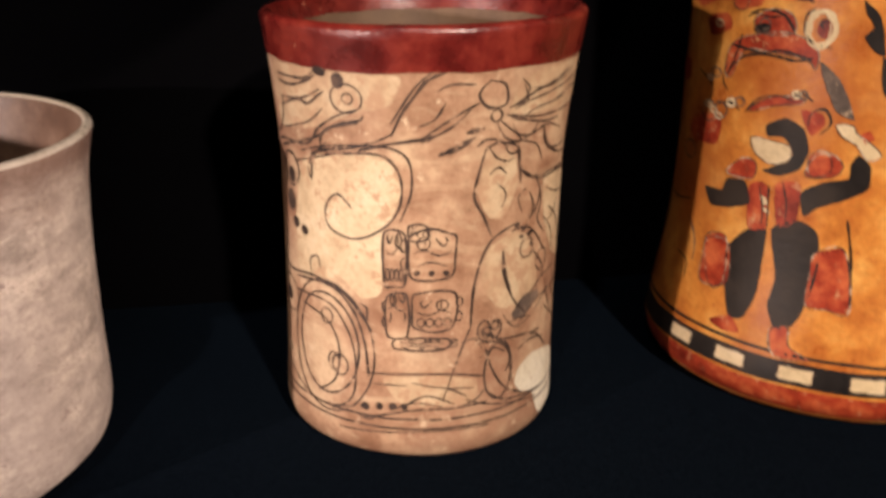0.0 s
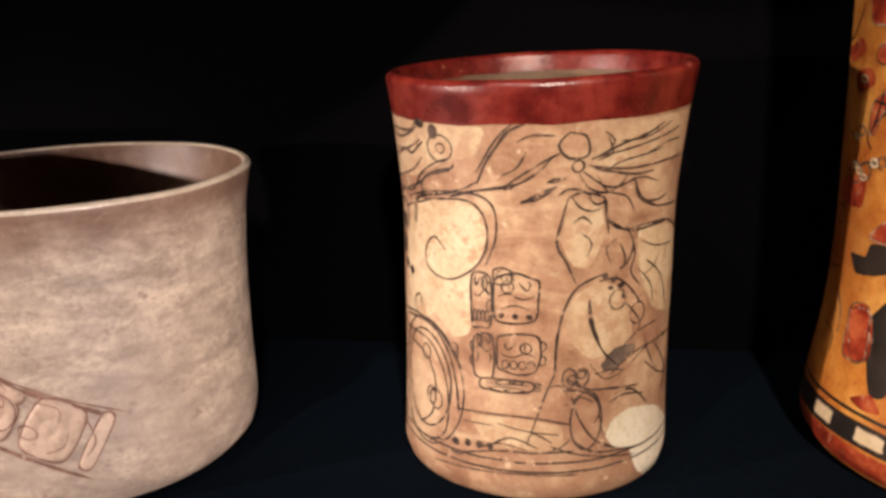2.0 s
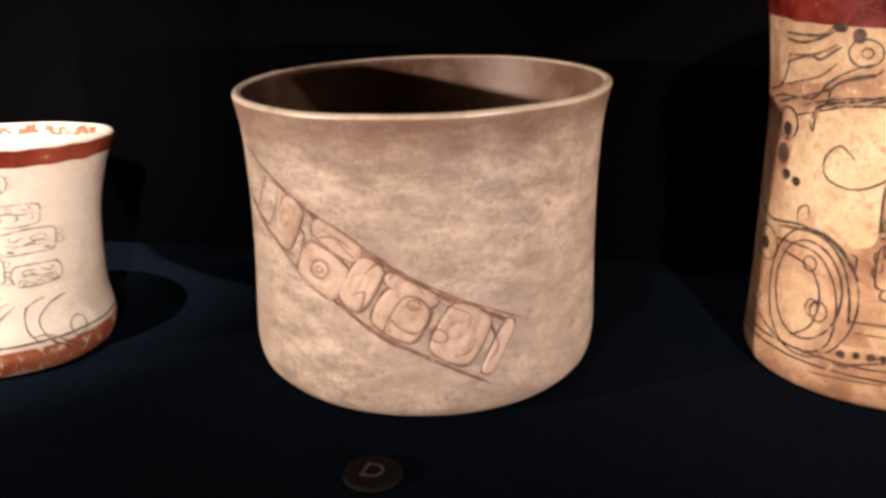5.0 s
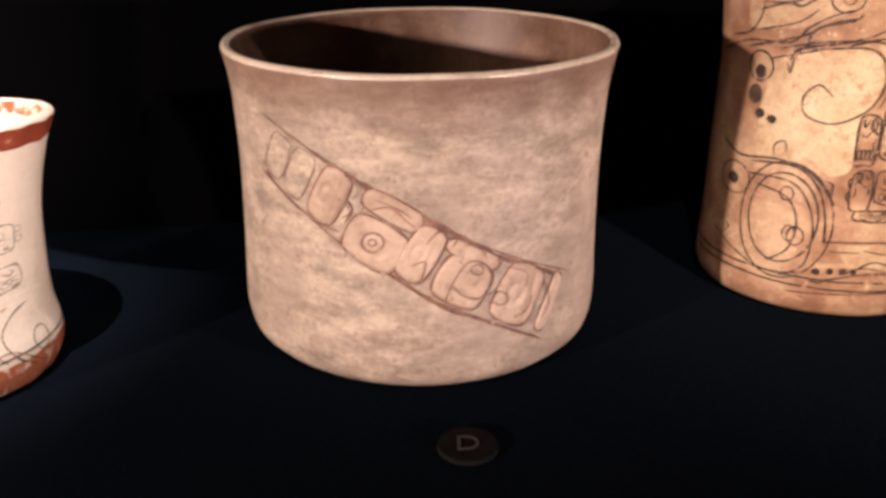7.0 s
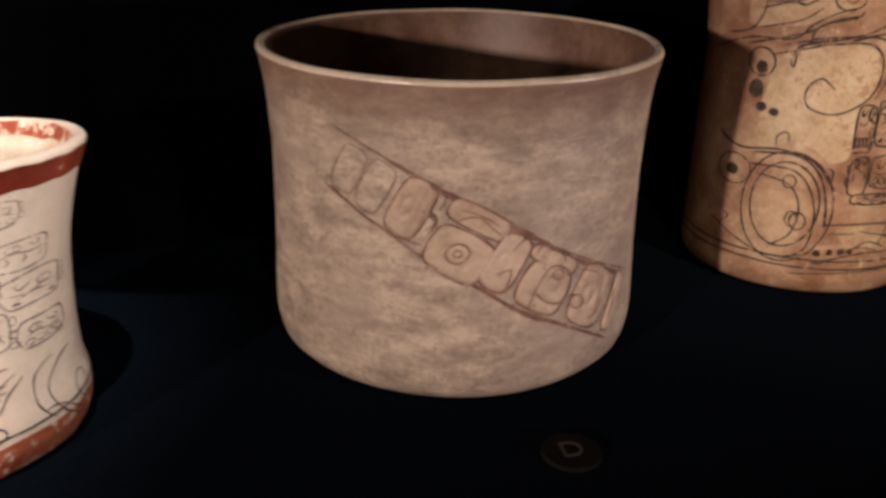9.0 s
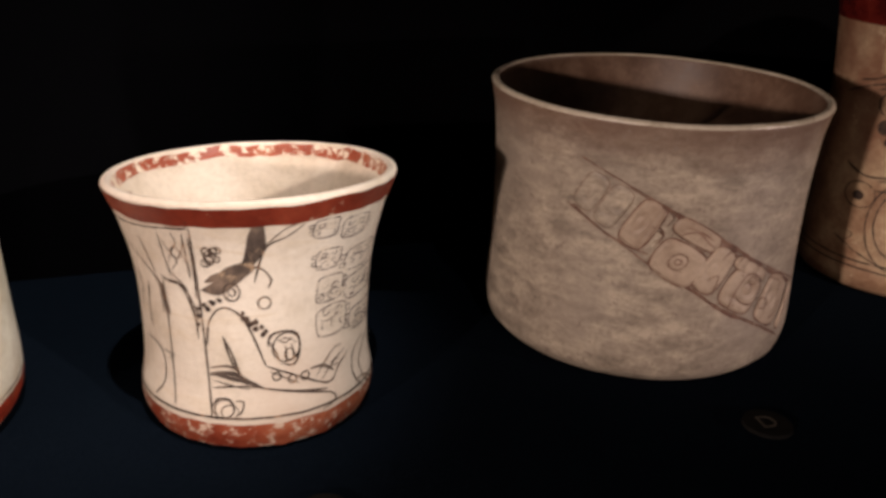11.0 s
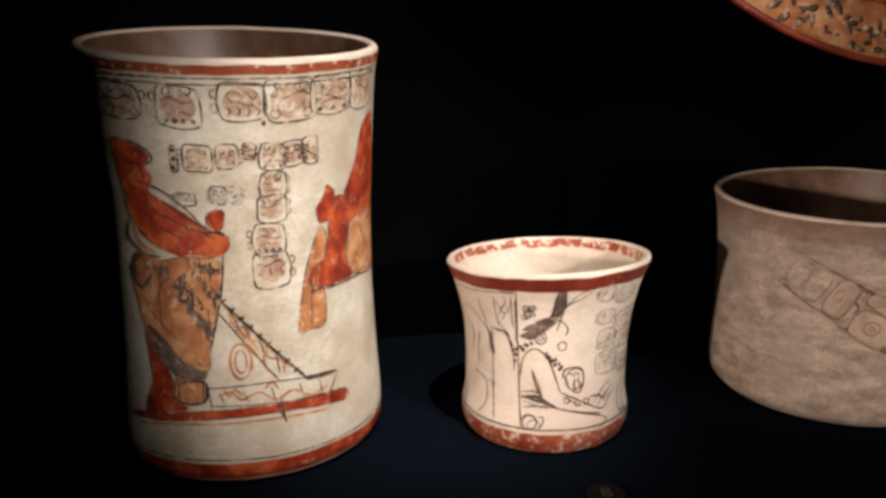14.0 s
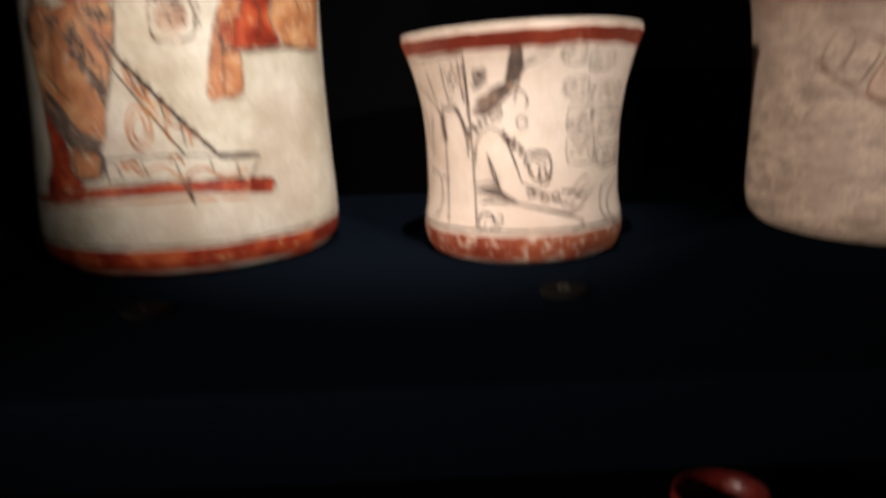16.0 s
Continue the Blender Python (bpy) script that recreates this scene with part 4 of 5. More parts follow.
paint(tall_vase, "painted_shape", SMOKE, [("fill", 0, [(-3.1, 119.1), (7, 118.3), (6.7, 112.1), (-3.4, 113.4)])])
paint(tall_vase, "painted_shape", SMOKE, [("fill", 0, [(-20, 115.6), (-12.8, 115.3), (-13.8, 108.8), (-19.1, 108.6)])])
paint(tall_vase, "painted_stripe", REDPAINT, [("fill", 0, [(-37.7, 34.1), (-7.5, 40.9), (25.9, 43.6), (51.3, 42.4), (58, 40.5), (56.8, 34.9), (30.2, 38.6), (3.8, 37.7), (-23.6, 33.7)])])
paint(tall_vase, "painted_stripe", ORANGEPAINT, [("line", 1.4, [(-33, 29.7), (-12.7, 33.8), (8, 35.3), (25.5, 35.7), (47.7, 33.8)])])
paint(tall_vase, "painted_textile", INK, [("line", 2.2, [(7.7, 98.3), (16.7, 85.9), (27.1, 70.6), (38.3, 54.8)]), ("line", 0.9, [(6.1, 93), (16.2, 75.6), (27.6, 55.4)]), ("line", 0.9, [(-0.1, 53.8), (21.9, 55.3), (37, 54.3)]), ("line", 2, [(37, 54.3), (44.8, 53.7), (53.9, 52.5)]), ("line", 0.9, [(0.7, 44.6), (23.7, 44.1), (48.8, 41.8)]), ("line", 0.9, [(-0.1, 53.8), (1.3, 43.4)]), ("line", 0.9, [(53.8, 51.6), (48.7, 40.9)]), ("line", 1, [(25.9, 44.2), (28.8, 33.8)])])
paint(tall_vase, "painted_textile", ORANGEPAINT, [("ring", 1.6, [(13.3, 67.6), (4.1, 9.2)]), ("ring", 1.2, [(13.3, 67.6), (2.2, 5.9)]), ("line", 1.5, [(9.4, 92.2), (12.5, 90.5), (11.3, 86.3), (16.6, 84.5), (17.5, 78.5), (22.9, 76.3), (23.7, 68.7), (29.2, 66.2), (30, 58.5)]), ("line", 1.5, [(3.1, 49.4), (8.7, 51.8), (12.9, 47.6), (19.6, 50.8), (26, 45.7), (33.1, 49.2), (40.2, 44), (48.6, 46.7)]), ("line", 1.2, [(12.3, 84.7), (16.4, 80), (20.5, 72.2)])])
paint(tall_vase, "painted_shape", REDPAINT, [("fill", 0, [(87.5, 181.2), (75.2, 177.6), (70.8, 163.8), (64.3, 150.5), (57.3, 139.4), (56.2, 147.8), (52.3, 152.4), (49.9, 146.2), (46.7, 140.4), (48.8, 133.3), (52.9, 133.3), (52.2, 122.2), (49.8, 113.8), (43.3, 110.1), (42.5, 103.7), (47, 99.6), (54.6, 99.8), (67.4, 100.6), (62.7, 113.3), (68.8, 129.8), (98.2, 128.9)])])
paint(tall_vase, "painted_shape", ORANGEPAINT, [("fill", 0, [(48.5, 131.9), (43.5, 118.3), (40, 104.3), (37, 79.5), (42.1, 79.1), (49.4, 80.6), (49.6, 98.2), (43.5, 102.9), (43.3, 110.1), (49.5, 113.9), (51.6, 125.3)])])
paint(tall_vase, "painted_shape", ORANGEPAINT, [("fill", 0, [(69.2, 129.1), (85, 131.2), (98.1, 127.3), (94.2, 97.6), (70.3, 100), (63.5, 113)])])
paint(tall_vase, "painted_line", INK, [("line", 0.9, [(49.9, 98.2), (70.2, 98.4), (98.2, 96.2)]), ("line", 0.8, [(43.6, 103.4), (42.8, 79.6)]), ("line", 0.8, [(48.5, 131.9), (43.5, 118.3), (40, 104.3)]), ("line", 0.8, [(52.9, 133.3), (52.2, 122.2)])])
paint(orange_vase, "painted_shape", BLACKPAINT, [("fill", 0, [(-56.3, 66.5), (-50.5, 76.9), (-43.9, 79.2), (-43.5, 66.9), (-43.4, 50.7), (-46.1, 39.2), (-50.9, 38.3), (-54.7, 52)])])
paint(orange_vase, "painted_shape", BLACKPAINT, [("fill", 0, [(-42.4, 79.8), (-35, 85.6), (-28.7, 81.3), (-27, 66.5), (-28.4, 52.2), (-31.1, 41.4), (-36.2, 38.7), (-39.4, 47.7), (-38.7, 60.7)])])
paint(orange_vase, "painted_shape", REDPAINT, [("fill", 0, [(-51.8, 96.2), (-46, 97.9), (-43.9, 79.9), (-50.2, 78.1)])])
paint(orange_vase, "painted_shape", REDPAINT, [("fill", 0, [(-43.2, 98.7), (-36, 100.6), (-35.5, 85.4), (-40.8, 81)])])
paint(orange_vase, "painted_shape", BLACKPAINT, [("fill", 0, [(-70.2, 89.8), (-61.9, 90.9), (-60.7, 96.3), (-53.5, 97.3), (-50.8, 88.4), (-58, 84.3), (-65.8, 82.8)])])
paint(orange_vase, "painted_shape", BLACKPAINT, [("fill", 0, [(-48.8, 122.1), (-43.3, 126.2), (-37.3, 122.9), (-34.9, 114.5), (-36.9, 106.2), (-42.5, 102.4), (-48.5, 103.2), (-42.9, 107.3), (-39.4, 112), (-42.7, 118.5), (-47.8, 117.7)])])
paint(orange_vase, "painted_shape", CREAMPAINT, [("fill", 0, [(-53.3, 116.1), (-46.2, 116.2), (-40.2, 114.8), (-40.6, 108.7), (-45.4, 106.7), (-51.2, 109.9)])])
paint(orange_vase, "painted_shape", REDPAINT, [("fill", 0, [(-61.1, 99.8), (-55.5, 106.6), (-50.6, 106.1), (-51, 99.3), (-58.2, 98.3)])])
paint(orange_vase, "painted_shape", REDPAINT, [("fill", 0, [(-34.6, 111.6), (-31.3, 115.2), (-28.7, 112.8), (-28.2, 106.7), (-33.5, 104.3)])])
paint(orange_vase, "painted_shape", REDPAINT, [("fill", 0, [(-55.3, 128.1), (-47.8, 133.8), (-39.4, 135.1), (-39, 132.6), (-47.5, 130.2), (-54.3, 126.8)])])
paint(orange_vase, "painted_shape", REDPAINT, [("fill", 0, [(-64.7, 152.9), (-54.1, 158), (-43.7, 158.9), (-36.6, 153.2), (-36.8, 146.1), (-39.6, 149.8), (-52, 151.3), (-59.8, 150.4), (-64.3, 139), (-67.2, 142)])])
paint(orange_vase, "painted_shape", REDPAINT, [("fill", 0, [(-57.3, 162.9), (-52.1, 167.6), (-45.6, 166.5), (-44, 159.3), (-54.1, 157.9)])])
paint(orange_vase, "painted_dot", BLACKPAINT, [("ring", 0, [(-53.5, 160.3), (2, 2)]), ("ring", 0, [(-50.1, 178.8), (1.2, 1.25)])])
paint(orange_vase, "painted_ring", CREAMPAINT, [("ring", 3.5, [(-36.8, 161.5), (3.55, 6.55)])])
paint(orange_vase, "painted_ring", REDPAINT, [("ring", 0, [(-35.7, 161.6), (2.05, 3.55)])])
paint(orange_vase, "painted_line", BLACKPAINT, [("line", 1.8, [(-57.2, 174.6), (-51.1, 172.4), (-46.2, 174.2), (-39.7, 171.2)]), ("line", 1.2, [(-65.7, 152.4), (-53.4, 150.7), (-46.8, 152.2), (-37.9, 149.5)]), ("line", 1, [(-43.9, 79.6), (-45.2, 98.1)])])
paint(orange_vase, "painted_shape", REDPAINT, [("fill", 0, [(-64.6, 172.6), (-55.2, 174.1), (-55.4, 168.9), (-63.6, 166.7)])])
paint(orange_vase, "painted_shape", REDPAINT, [("fill", 0, [(-69.3, 186.3), (-46, 185.9), (-47.8, 181.8), (-66.6, 180.9)])])
paint(orange_vase, "painted_shape", REDPAINT, [("fill", 0, [(-65.7, 67.6), (-57.9, 71.8), (-55.5, 61.8), (-55.6, 50.2), (-60.7, 48.7)])])
paint(orange_vase, "painted_shape", REDPAINT, [("fill", 0, [(-78.1, 120.3), (-66.6, 121.3), (-67.6, 109.5), (-82.5, 109)])])
paint(orange_vase, "painted_shape", REDPAINT, [("fill", 0, [(-39, 129.9), (-33, 129.5), (-31.6, 125.4), (-35.1, 120.4)])])
paint(orange_vase, "painted_shape", REDPAINT, [("fill", 0, [(-57.1, 33.2), (-50.1, 38.3), (-46.1, 32.5), (-51.8, 31)])])
paint(orange_vase, "painted_shape", REDPAINT, [("fill", 0, [(-37.2, 37.4), (-32.4, 40.4), (-31.1, 32.3), (-25.1, 28.4), (-34.8, 27.3)])])
paint(orange_vase, "painted_ring", SMOKE, [("ring", 1.2, [(-67.1, 124.4), (2.9, 3.45)]), ("ring", 1.1, [(-59.2, 129.6), (1.75, 1.85)]), ("ring", 1.1, [(-38.9, 135.8), (1.2, 1.7)]), ("line", 1.2, [(-76.7, 73.7), (-71.2, 65.2), (-69.9, 55.1)]), ("ring", 1, [(-71.4, 139.8), (2.45, 1.9)])])
paint(orange_vase, "painted_shape", BLACKPAINT, [("fill", 0, [(-35.5, 96.9), (-29.7, 102.6), (-22.9, 105.2), (-23, 110.8), (-21.3, 115), (-17.5, 110.5), (-17.2, 101.5), (-24.2, 95.5), (-30, 91.8), (-33.5, 87.4)])])
paint(orange_vase, "painted_feather", SMOKE, [("fill", 0, [(-35.7, 149.3), (-30.7, 144.6), (-26.7, 136.6), (-24.2, 128.3), (-29.1, 130.7), (-32.7, 138.8)]), ("line", 1.2, [(-35.4, 149.2), (-29.3, 138.4), (-24.2, 128.3)])])
paint(orange_vase, "painted_shape", CREAMPAINT, [("fill", 0, [(-28.6, 126), (-24.1, 126.1), (-22.6, 123), (-18.1, 119.3), (-15.3, 115.2), (-18.8, 113.1), (-22.4, 118.7), (-26.5, 121.4)])])
paint(orange_vase, "painted_shape", REDPAINT, [("fill", 0, [(-21.9, 123.2), (-19.5, 124.5), (-18, 121.5), (-20.4, 119.8)])])
paint(orange_vase, "painted_shape", BLACKPAINT, [("fill", 0, [(-26.9, 172.7), (-22, 167), (-19.2, 153.1), (-22.5, 154.8), (-25.3, 159.7), (-23.2, 162.9), (-25.6, 167.8)])])
paint(orange_vase, "painted_shape", BLACKPAINT, [("fill", 0, [(-19.8, 153), (-15.9, 147.2), (-15.2, 136.7), (-18.1, 139.7)])])
paint(orange_vase, "painted_shape", REDPAINT, [("fill", 0, [(-28.7, 51.1), (-29, 63), (-28.5, 72.8), (-20.5, 75.8), (-16.5, 51.1), (-23.1, 50.6)])])
paint(orange_vase, "painted_shape", REDPAINT, [("fill", 0, [(-64.4, 68), (-55.9, 68.8), (-54, 51.5), (-64.1, 48.2), (-65.5, 59.5)])])
paint(orange_vase, "painted_line", BLACKPAINT, [("line", 1.2, [(-21.2, 88.6), (-18.4, 72.7), (-16.5, 52.8)]), ("line", 1, [(-70.5, 125.9), (-64, 128.6), (-58.9, 126.1)]), ("line", 1, [(-81.7, 139.7), (-72.6, 134), (-73.8, 126.4)]), ("line", 1, [(-59.1, 166), (-51.1, 164.6), (-46.1, 167.2)]), ("line", 1, [(-65.9, 144.8), (-67.7, 137.4), (-64.5, 133.2)]), ("line", 1, [(-42.7, 136.1), (-38.5, 136.1), (-35.9, 133.8)]), ("line", 0.9, [(-48.2, 96.3), (-46.1, 87.2), (-45.9, 80)]), ("line", 0.9, [(-41.3, 100.6), (-39.1, 91.6), (-38.7, 83.3)]), ("line", 1, [(-105.3, 79.7), (-88.9, 78.6), (-76.8, 81.7)]), ("line", 1, [(-80, 55.7), (-73.2, 53.4), (-72.4, 45.4)])])
paint(orange_vase, "painted_ring", SMOKE, [("ring", 1, [(-73.2, 122.8), (3.9, 4.35)]), ("ring", 1, [(-83.2, 103), (4.5, 4)]), ("ring", 1, [(-53.6, 161.8), (1.7, 2.15)])])
paint(orange_vase, "painted_shape", REDPAINT, [("fill", 0, [(-83.2, 117.9), (-73.6, 118.5), (-73.3, 112.1), (-84.9, 110.5)])])
paint(orange_vase, "painted_shape", REDPAINT, [("fill", 0, [(-79.2, 161.8), (-68.5, 164.7), (-66.1, 158.6), (-75.6, 154.7)])])
paint(orange_vase, "painted_shape", REDPAINT, [("fill", 0, [(-104.5, 141.1), (-90, 141.8), (-90.7, 133.1), (-104.7, 132.6)])])
paint(orange_vase, "painted_shape", CREAMPAINT, [("fill", 0, [(-47.8, 92.8), (-45.6, 92.2), (-43.7, 86), (-46, 86.8)])])
paint(tall_vase, "painted_line", INK, [("line", 0.8, [(10.1, 94.1), (12.8, 87.1), (11.7, 81.8)]), ("line", 0.8, [(14.6, 88.1), (16.9, 80)]), ("line", 0.8, [(20.8, 79.6), (22.6, 68.9)]), ("line", 0.8, [(27.1, 69.6), (28, 59)]), ("line", 0.8, [(4.3, 51.8), (6.3, 45.8)]), ("line", 0.8, [(13.1, 52.7), (15.4, 45.9)]), ("line", 0.8, [(24.1, 53), (25.9, 44.8)]), ("line", 0.8, [(35.6, 52.5), (37.2, 44.3)]), ("line", 0.8, [(44.6, 51.3), (45.5, 43.4)]), ("line", 0.8, [(-47, 91.1), (-43.3, 75.7), (-40.8, 58.3)]), ("line", 0.8, [(-64, 132.1), (-54.7, 114), (-52.3, 90.8)])])
paint(tall_vase, "painted_line", INK, [("line", 0.9, [(70, 162.5), (79.3, 148.3), (76.9, 133.6)]), ("line", 0.8, [(55.3, 124.4), (59.1, 114.3), (56.7, 105.9)]), ("line", 0.8, [(65.3, 142.8), (61.7, 131.7), (64.3, 122)]), ("line", 0.8, [(42.4, 115.6), (44.5, 97.2)]), ("line", 0.8, [(73.8, 125.3), (79.9, 114), (74.9, 106.2)])])

# finer brushwork
paint(codex_vase, "painted_scroll", INK, [("line", 1.4, [(-60.3, 144.0), (-50.2, 143.6), (-40.9, 146.4), (-36.9, 149.0)]), ("line", 1.3, [(-60.6, 134.5), (-47.5, 138.8), (-41.7, 138.0), (-36.6, 141.4), (-33.2, 143.6)]), ("line", 1.4, [(-37.2, 122.3), (-36.5, 126.9), (-31.9, 130.9), (-21.1, 133.9), (-18.5, 136.5)]), ("line", 1.2, [(-34.6, 122.2), (-23.0, 124.6), (-13.4, 127.9), (-9.0, 130.3)]), ("line", 1.1, [(-45.2, 114.0), (-43.2, 109.9), (-41.6, 118.1), (-34.2, 125.1)])])
paint(codex_vase, "painted_feather", INK, [("line", 1.3, [(-9.1, 129.3), (-5.8, 136.8), (-1.7, 143.1), (3.0, 149.3), (8.5, 151.8)]), ("line", 1.1, [(-9.2, 126.7), (-0.9, 128.0), (6.0, 129.8), (12.6, 133.9), (17.3, 138.8)]), ("line", 3, [(0.7, 128.1), (3.0, 128.7), (5.4, 129.8)]), ("line", 2.4, [(16.3, 130.4), (19.6, 131.1), (23.0, 131.7)]), ("line", 1.3, [(31.5, 137.7), (36.8, 139.8), (43.7, 142.4), (54.6, 144.9), (62.9, 147.8)]), ("line", 1.2, [(32.8, 134.5), (40.0, 132.5), (49.7, 130.4), (59.9, 130.3)]), ("line", 1, [(27.6, 132.9), (31.3, 127.3), (38.5, 124.9), (44.5, 127.6), (46.7, 130.9)]), ("line", 0.9, [(35.9, 147.5), (39.8, 143.9), (37.9, 140.5)])])
paint(codex_vase, "painted_feather", INK, [("line", 1.2, [(20.5, 125.1), (23.8, 127.4), (29.2, 126.5), (32.8, 123.6)]), ("line", 1, [(25.0, 124.8), (28.6, 120.2), (33.3, 118.4), (36.7, 119.2)]), ("line", 1, [(31.6, 123.7), (34.9, 120.7), (38.3, 122.0)]), ("line", 1.4, [(37.6, 122.3), (39.6, 115.5), (43.8, 111.2), (53.1, 108.7), (62.7, 108.8), (72.7, 108.4)]), ("line", 1.1, [(50.6, 125.6), (54.9, 120.0), (64.6, 118.3), (72.2, 119.3)]), ("line", 0.9, [(48.1, 127.7), (54.1, 128.8), (63.3, 125.7)]), ("line", 0.9, [(38.6, 133.8), (44.6, 136.1), (56.3, 137.3), (64.7, 138.4)])])
paint(codex_vase, "painted_line", INK, [("line", 1, [(45.7, 104.8), (48.5, 98.7), (46.5, 94.0)]), ("line", 1.1, [(51.6, 106.9), (53.3, 99.2), (51.6, 92.9), (57.1, 86.5)]), ("line", 0.8, [(58.7, 90.2), (65.1, 92.4), (69.8, 96.8)]), ("line", 1.3, [(33.6, 84.8), (35.0, 75.6), (38.8, 65.2)]), ("line", 0.9, [(48.0, 63.0), (56.9, 68.0), (71.4, 69.3)]), ("line", 0.9, [(52.4, 55.1), (64.1, 60.4), (80.3, 61.2)]), ("line", 0.8, [(61.1, 66.2), (64.4, 57.9), (71.2, 48.6)]), ("line", 1, [(36.4, 54.5), (43.1, 55.3), (50.8, 53.7)])])
paint(codex_vase, "painted_dot", INK, [("ring", 0, [(39.7, 93.3), (1.3, 1.2)]), ("ring", 0, [(43.3, 91.1), (1.4, 1.1)]), ("ring", 0, [(46.9, 88.3), (1.6, 1.1)]), ("ring", 0, [(42.4, 88.1), (1.1, 0.9)]), ("ring", 0, [(49.1, 84.0), (1.6, 1.1)]), ("ring", 1, [(27.0, 135.7), (2.1, 2.1)]), ("ring", 1, [(27.5, 53.3), (1.8, 1.9)]), ("ring", 1, [(31.2, 55.1), (1.7, 1.6)])])
paint(codex_vase, "painted_line", INK, [("line", 1.3, [(27.2, 46.8), (30.8, 36.7), (37.5, 27.2), (47.7, 21.6)]), ("line", 1.1, [(23.5, 49.2), (30.4, 48.6), (36.8, 45.0), (39.4, 39.1), (37.2, 34.1)]), ("line", 1.1, [(46.0, 44.6), (54.9, 44.7), (65.6, 35.8)]), ("line", 0.8, [(-9.3, 22.4), (-0.2, 26.1), (10.8, 24.2)]), ("line", 0.9, [(19.5, 26.2), (28.8, 22.5), (41.8, 19.4), (57.7, 16.3)]), ("line", 0.8, [(-21.8, 18.8), (-17.8, 17.5), (-11.7, 20.7)]), ("line", 0.9, [(10.7, 26.2), (12.8, 31.4), (20.6, 27.3)]), ("line", 1, [(28.2, 29.9), (24.1, 25.7), (18.5, 23.9)]), ("line", 0.8, [(-30.7, 11.2), (-9.2, 13.0), (10.9, 14.0), (31.5, 13.4)])])
paint(small_cup, "painted_line", INK, [("line", 1, [(-31.2, 89.6), (-22.2, 89.6), (-21.0, 92.8)]), ("line", 0.8, [(-48.1, 84.0), (-46.1, 75.4), (-44.0, 69.6)]), ("line", 0.8, [(-28.9, 87.7), (-27.8, 83.8), (-31.3, 80.1), (-29.4, 76.5), (-33.0, 72.4)]), ("line", 1, [(-41.0, 69.7), (-36.1, 67.3), (-29.7, 65.9), (-24.8, 54.8), (-24.1, 45.7)]), ("line", 0.8, [(-34.9, 72.1), (-27.5, 65.3), (-25.9, 57.0)]), ("line", 0.9, [(-77.0, 34.8), (-77.5, 29.7), (-77.6, 21.8), (-77.1, 12.6), (-76.6, 9.6)]), ("line", 1, [(-77.8, 25.4), (-72.4, 18.5), (-77.8, 5.6)]), ("line", 0.8, [(-76.5, 53.2), (-76.8, 45.6), (-76.5, 37.3)]), ("line", 0.8, [(-22.0, 86.5), (-22.2, 75.5), (-23.0, 61.8)])])
paint(small_cup, "painted_line", SMOKE, [("line", 2.2, [(-46.3, 69.1), (-42.7, 65.1), (-40.2, 57.0), (-39.7, 52.9)]), ("line", 4.5, [(-18.0, 69.0), (-12.0, 71.3), (-6.9, 73.9), (-1.0, 76.7)]), ("line", 3, [(-19.3, 32.1), (-8.9, 33.0), (-1.3, 29.6), (5.1, 27.0)]), ("line", 2, [(-19.2, 34.7), (-11.4, 35.9), (-5.7, 34.4)]), ("line", 2.2, [(28.7, 31.2), (35.7, 30.9), (42.1, 27.3)])])
paint(small_cup, "painted_flower", INK, [("ring", 1.1, [(-15.5, 81.2), (1.6, 1.5)]), ("ring", 1.1, [(-12.3, 81.5), (1.3, 1.3)]), ("ring", 1.1, [(-14.7, 77.7), (1.8, 1.8)]), ("ring", 1, [(-11.6, 78.3), (1.3, 1.3)]), ("ring", 0, [(-13.9, 79.9), (0.7, 0.7)])])
paint(small_cup, "painted_dot", INK, [("ring", 0, [(-22.6, 58.2), (1.1, 0.9)]), ("ring", 0, [(-19.7, 59.8), (1.1, 0.9)]), ("ring", 0, [(-16.4, 61.2), (1.1, 0.9)]), ("ring", 0, [(-22.8, 55.1), (1.2, 0.9)]), ("ring", 0, [(-23.5, 51.6), (1.1, 0.9)]), ("ring", 0, [(-2.4, 57.0), (1.0, 0.9)]), ("ring", 0, [(-0.8, 54.7), (1.2, 1.2)]), ("ring", 0, [(1.1, 52.9), (1.2, 1.1)]), ("ring", 0, [(3.1, 53.4), (1.3, 1.2)]), ("ring", 0, [(5.5, 51.3), (1.0, 0.9)]), ("ring", 0, [(7.2, 49.5), (1.1, 0.9)])])
paint(small_cup, "painted_vessel", INK, [("line", 1.2, [(8.1, 42.9), (9.2, 47.3), (15.0, 48.7), (21.7, 46.8), (23.0, 39.8), (20.1, 34.6), (14.1, 36.1)]), ("line", 1, [(12.3, 45.8), (16.2, 44.0), (19.2, 45.8)]), ("line", 0.9, [(16.2, 43.1), (16.8, 36.2)]), ("line", 0.9, [(19.2, 43.5), (20.1, 37.1)]), ("line", 0.9, [(8.6, 45.1), (12.1, 40.2), (13.3, 36.2)])])
paint(small_cup, "painted_ring", INK, [("ring", 0.9, [(11.8, 30.9), (1.9, 1.6)]), ("ring", 0.9, [(19.3, 28.9), (2.0, 1.6)]), ("ring", 0.9, [(25.6, 29.1), (2.1, 1.6)])])
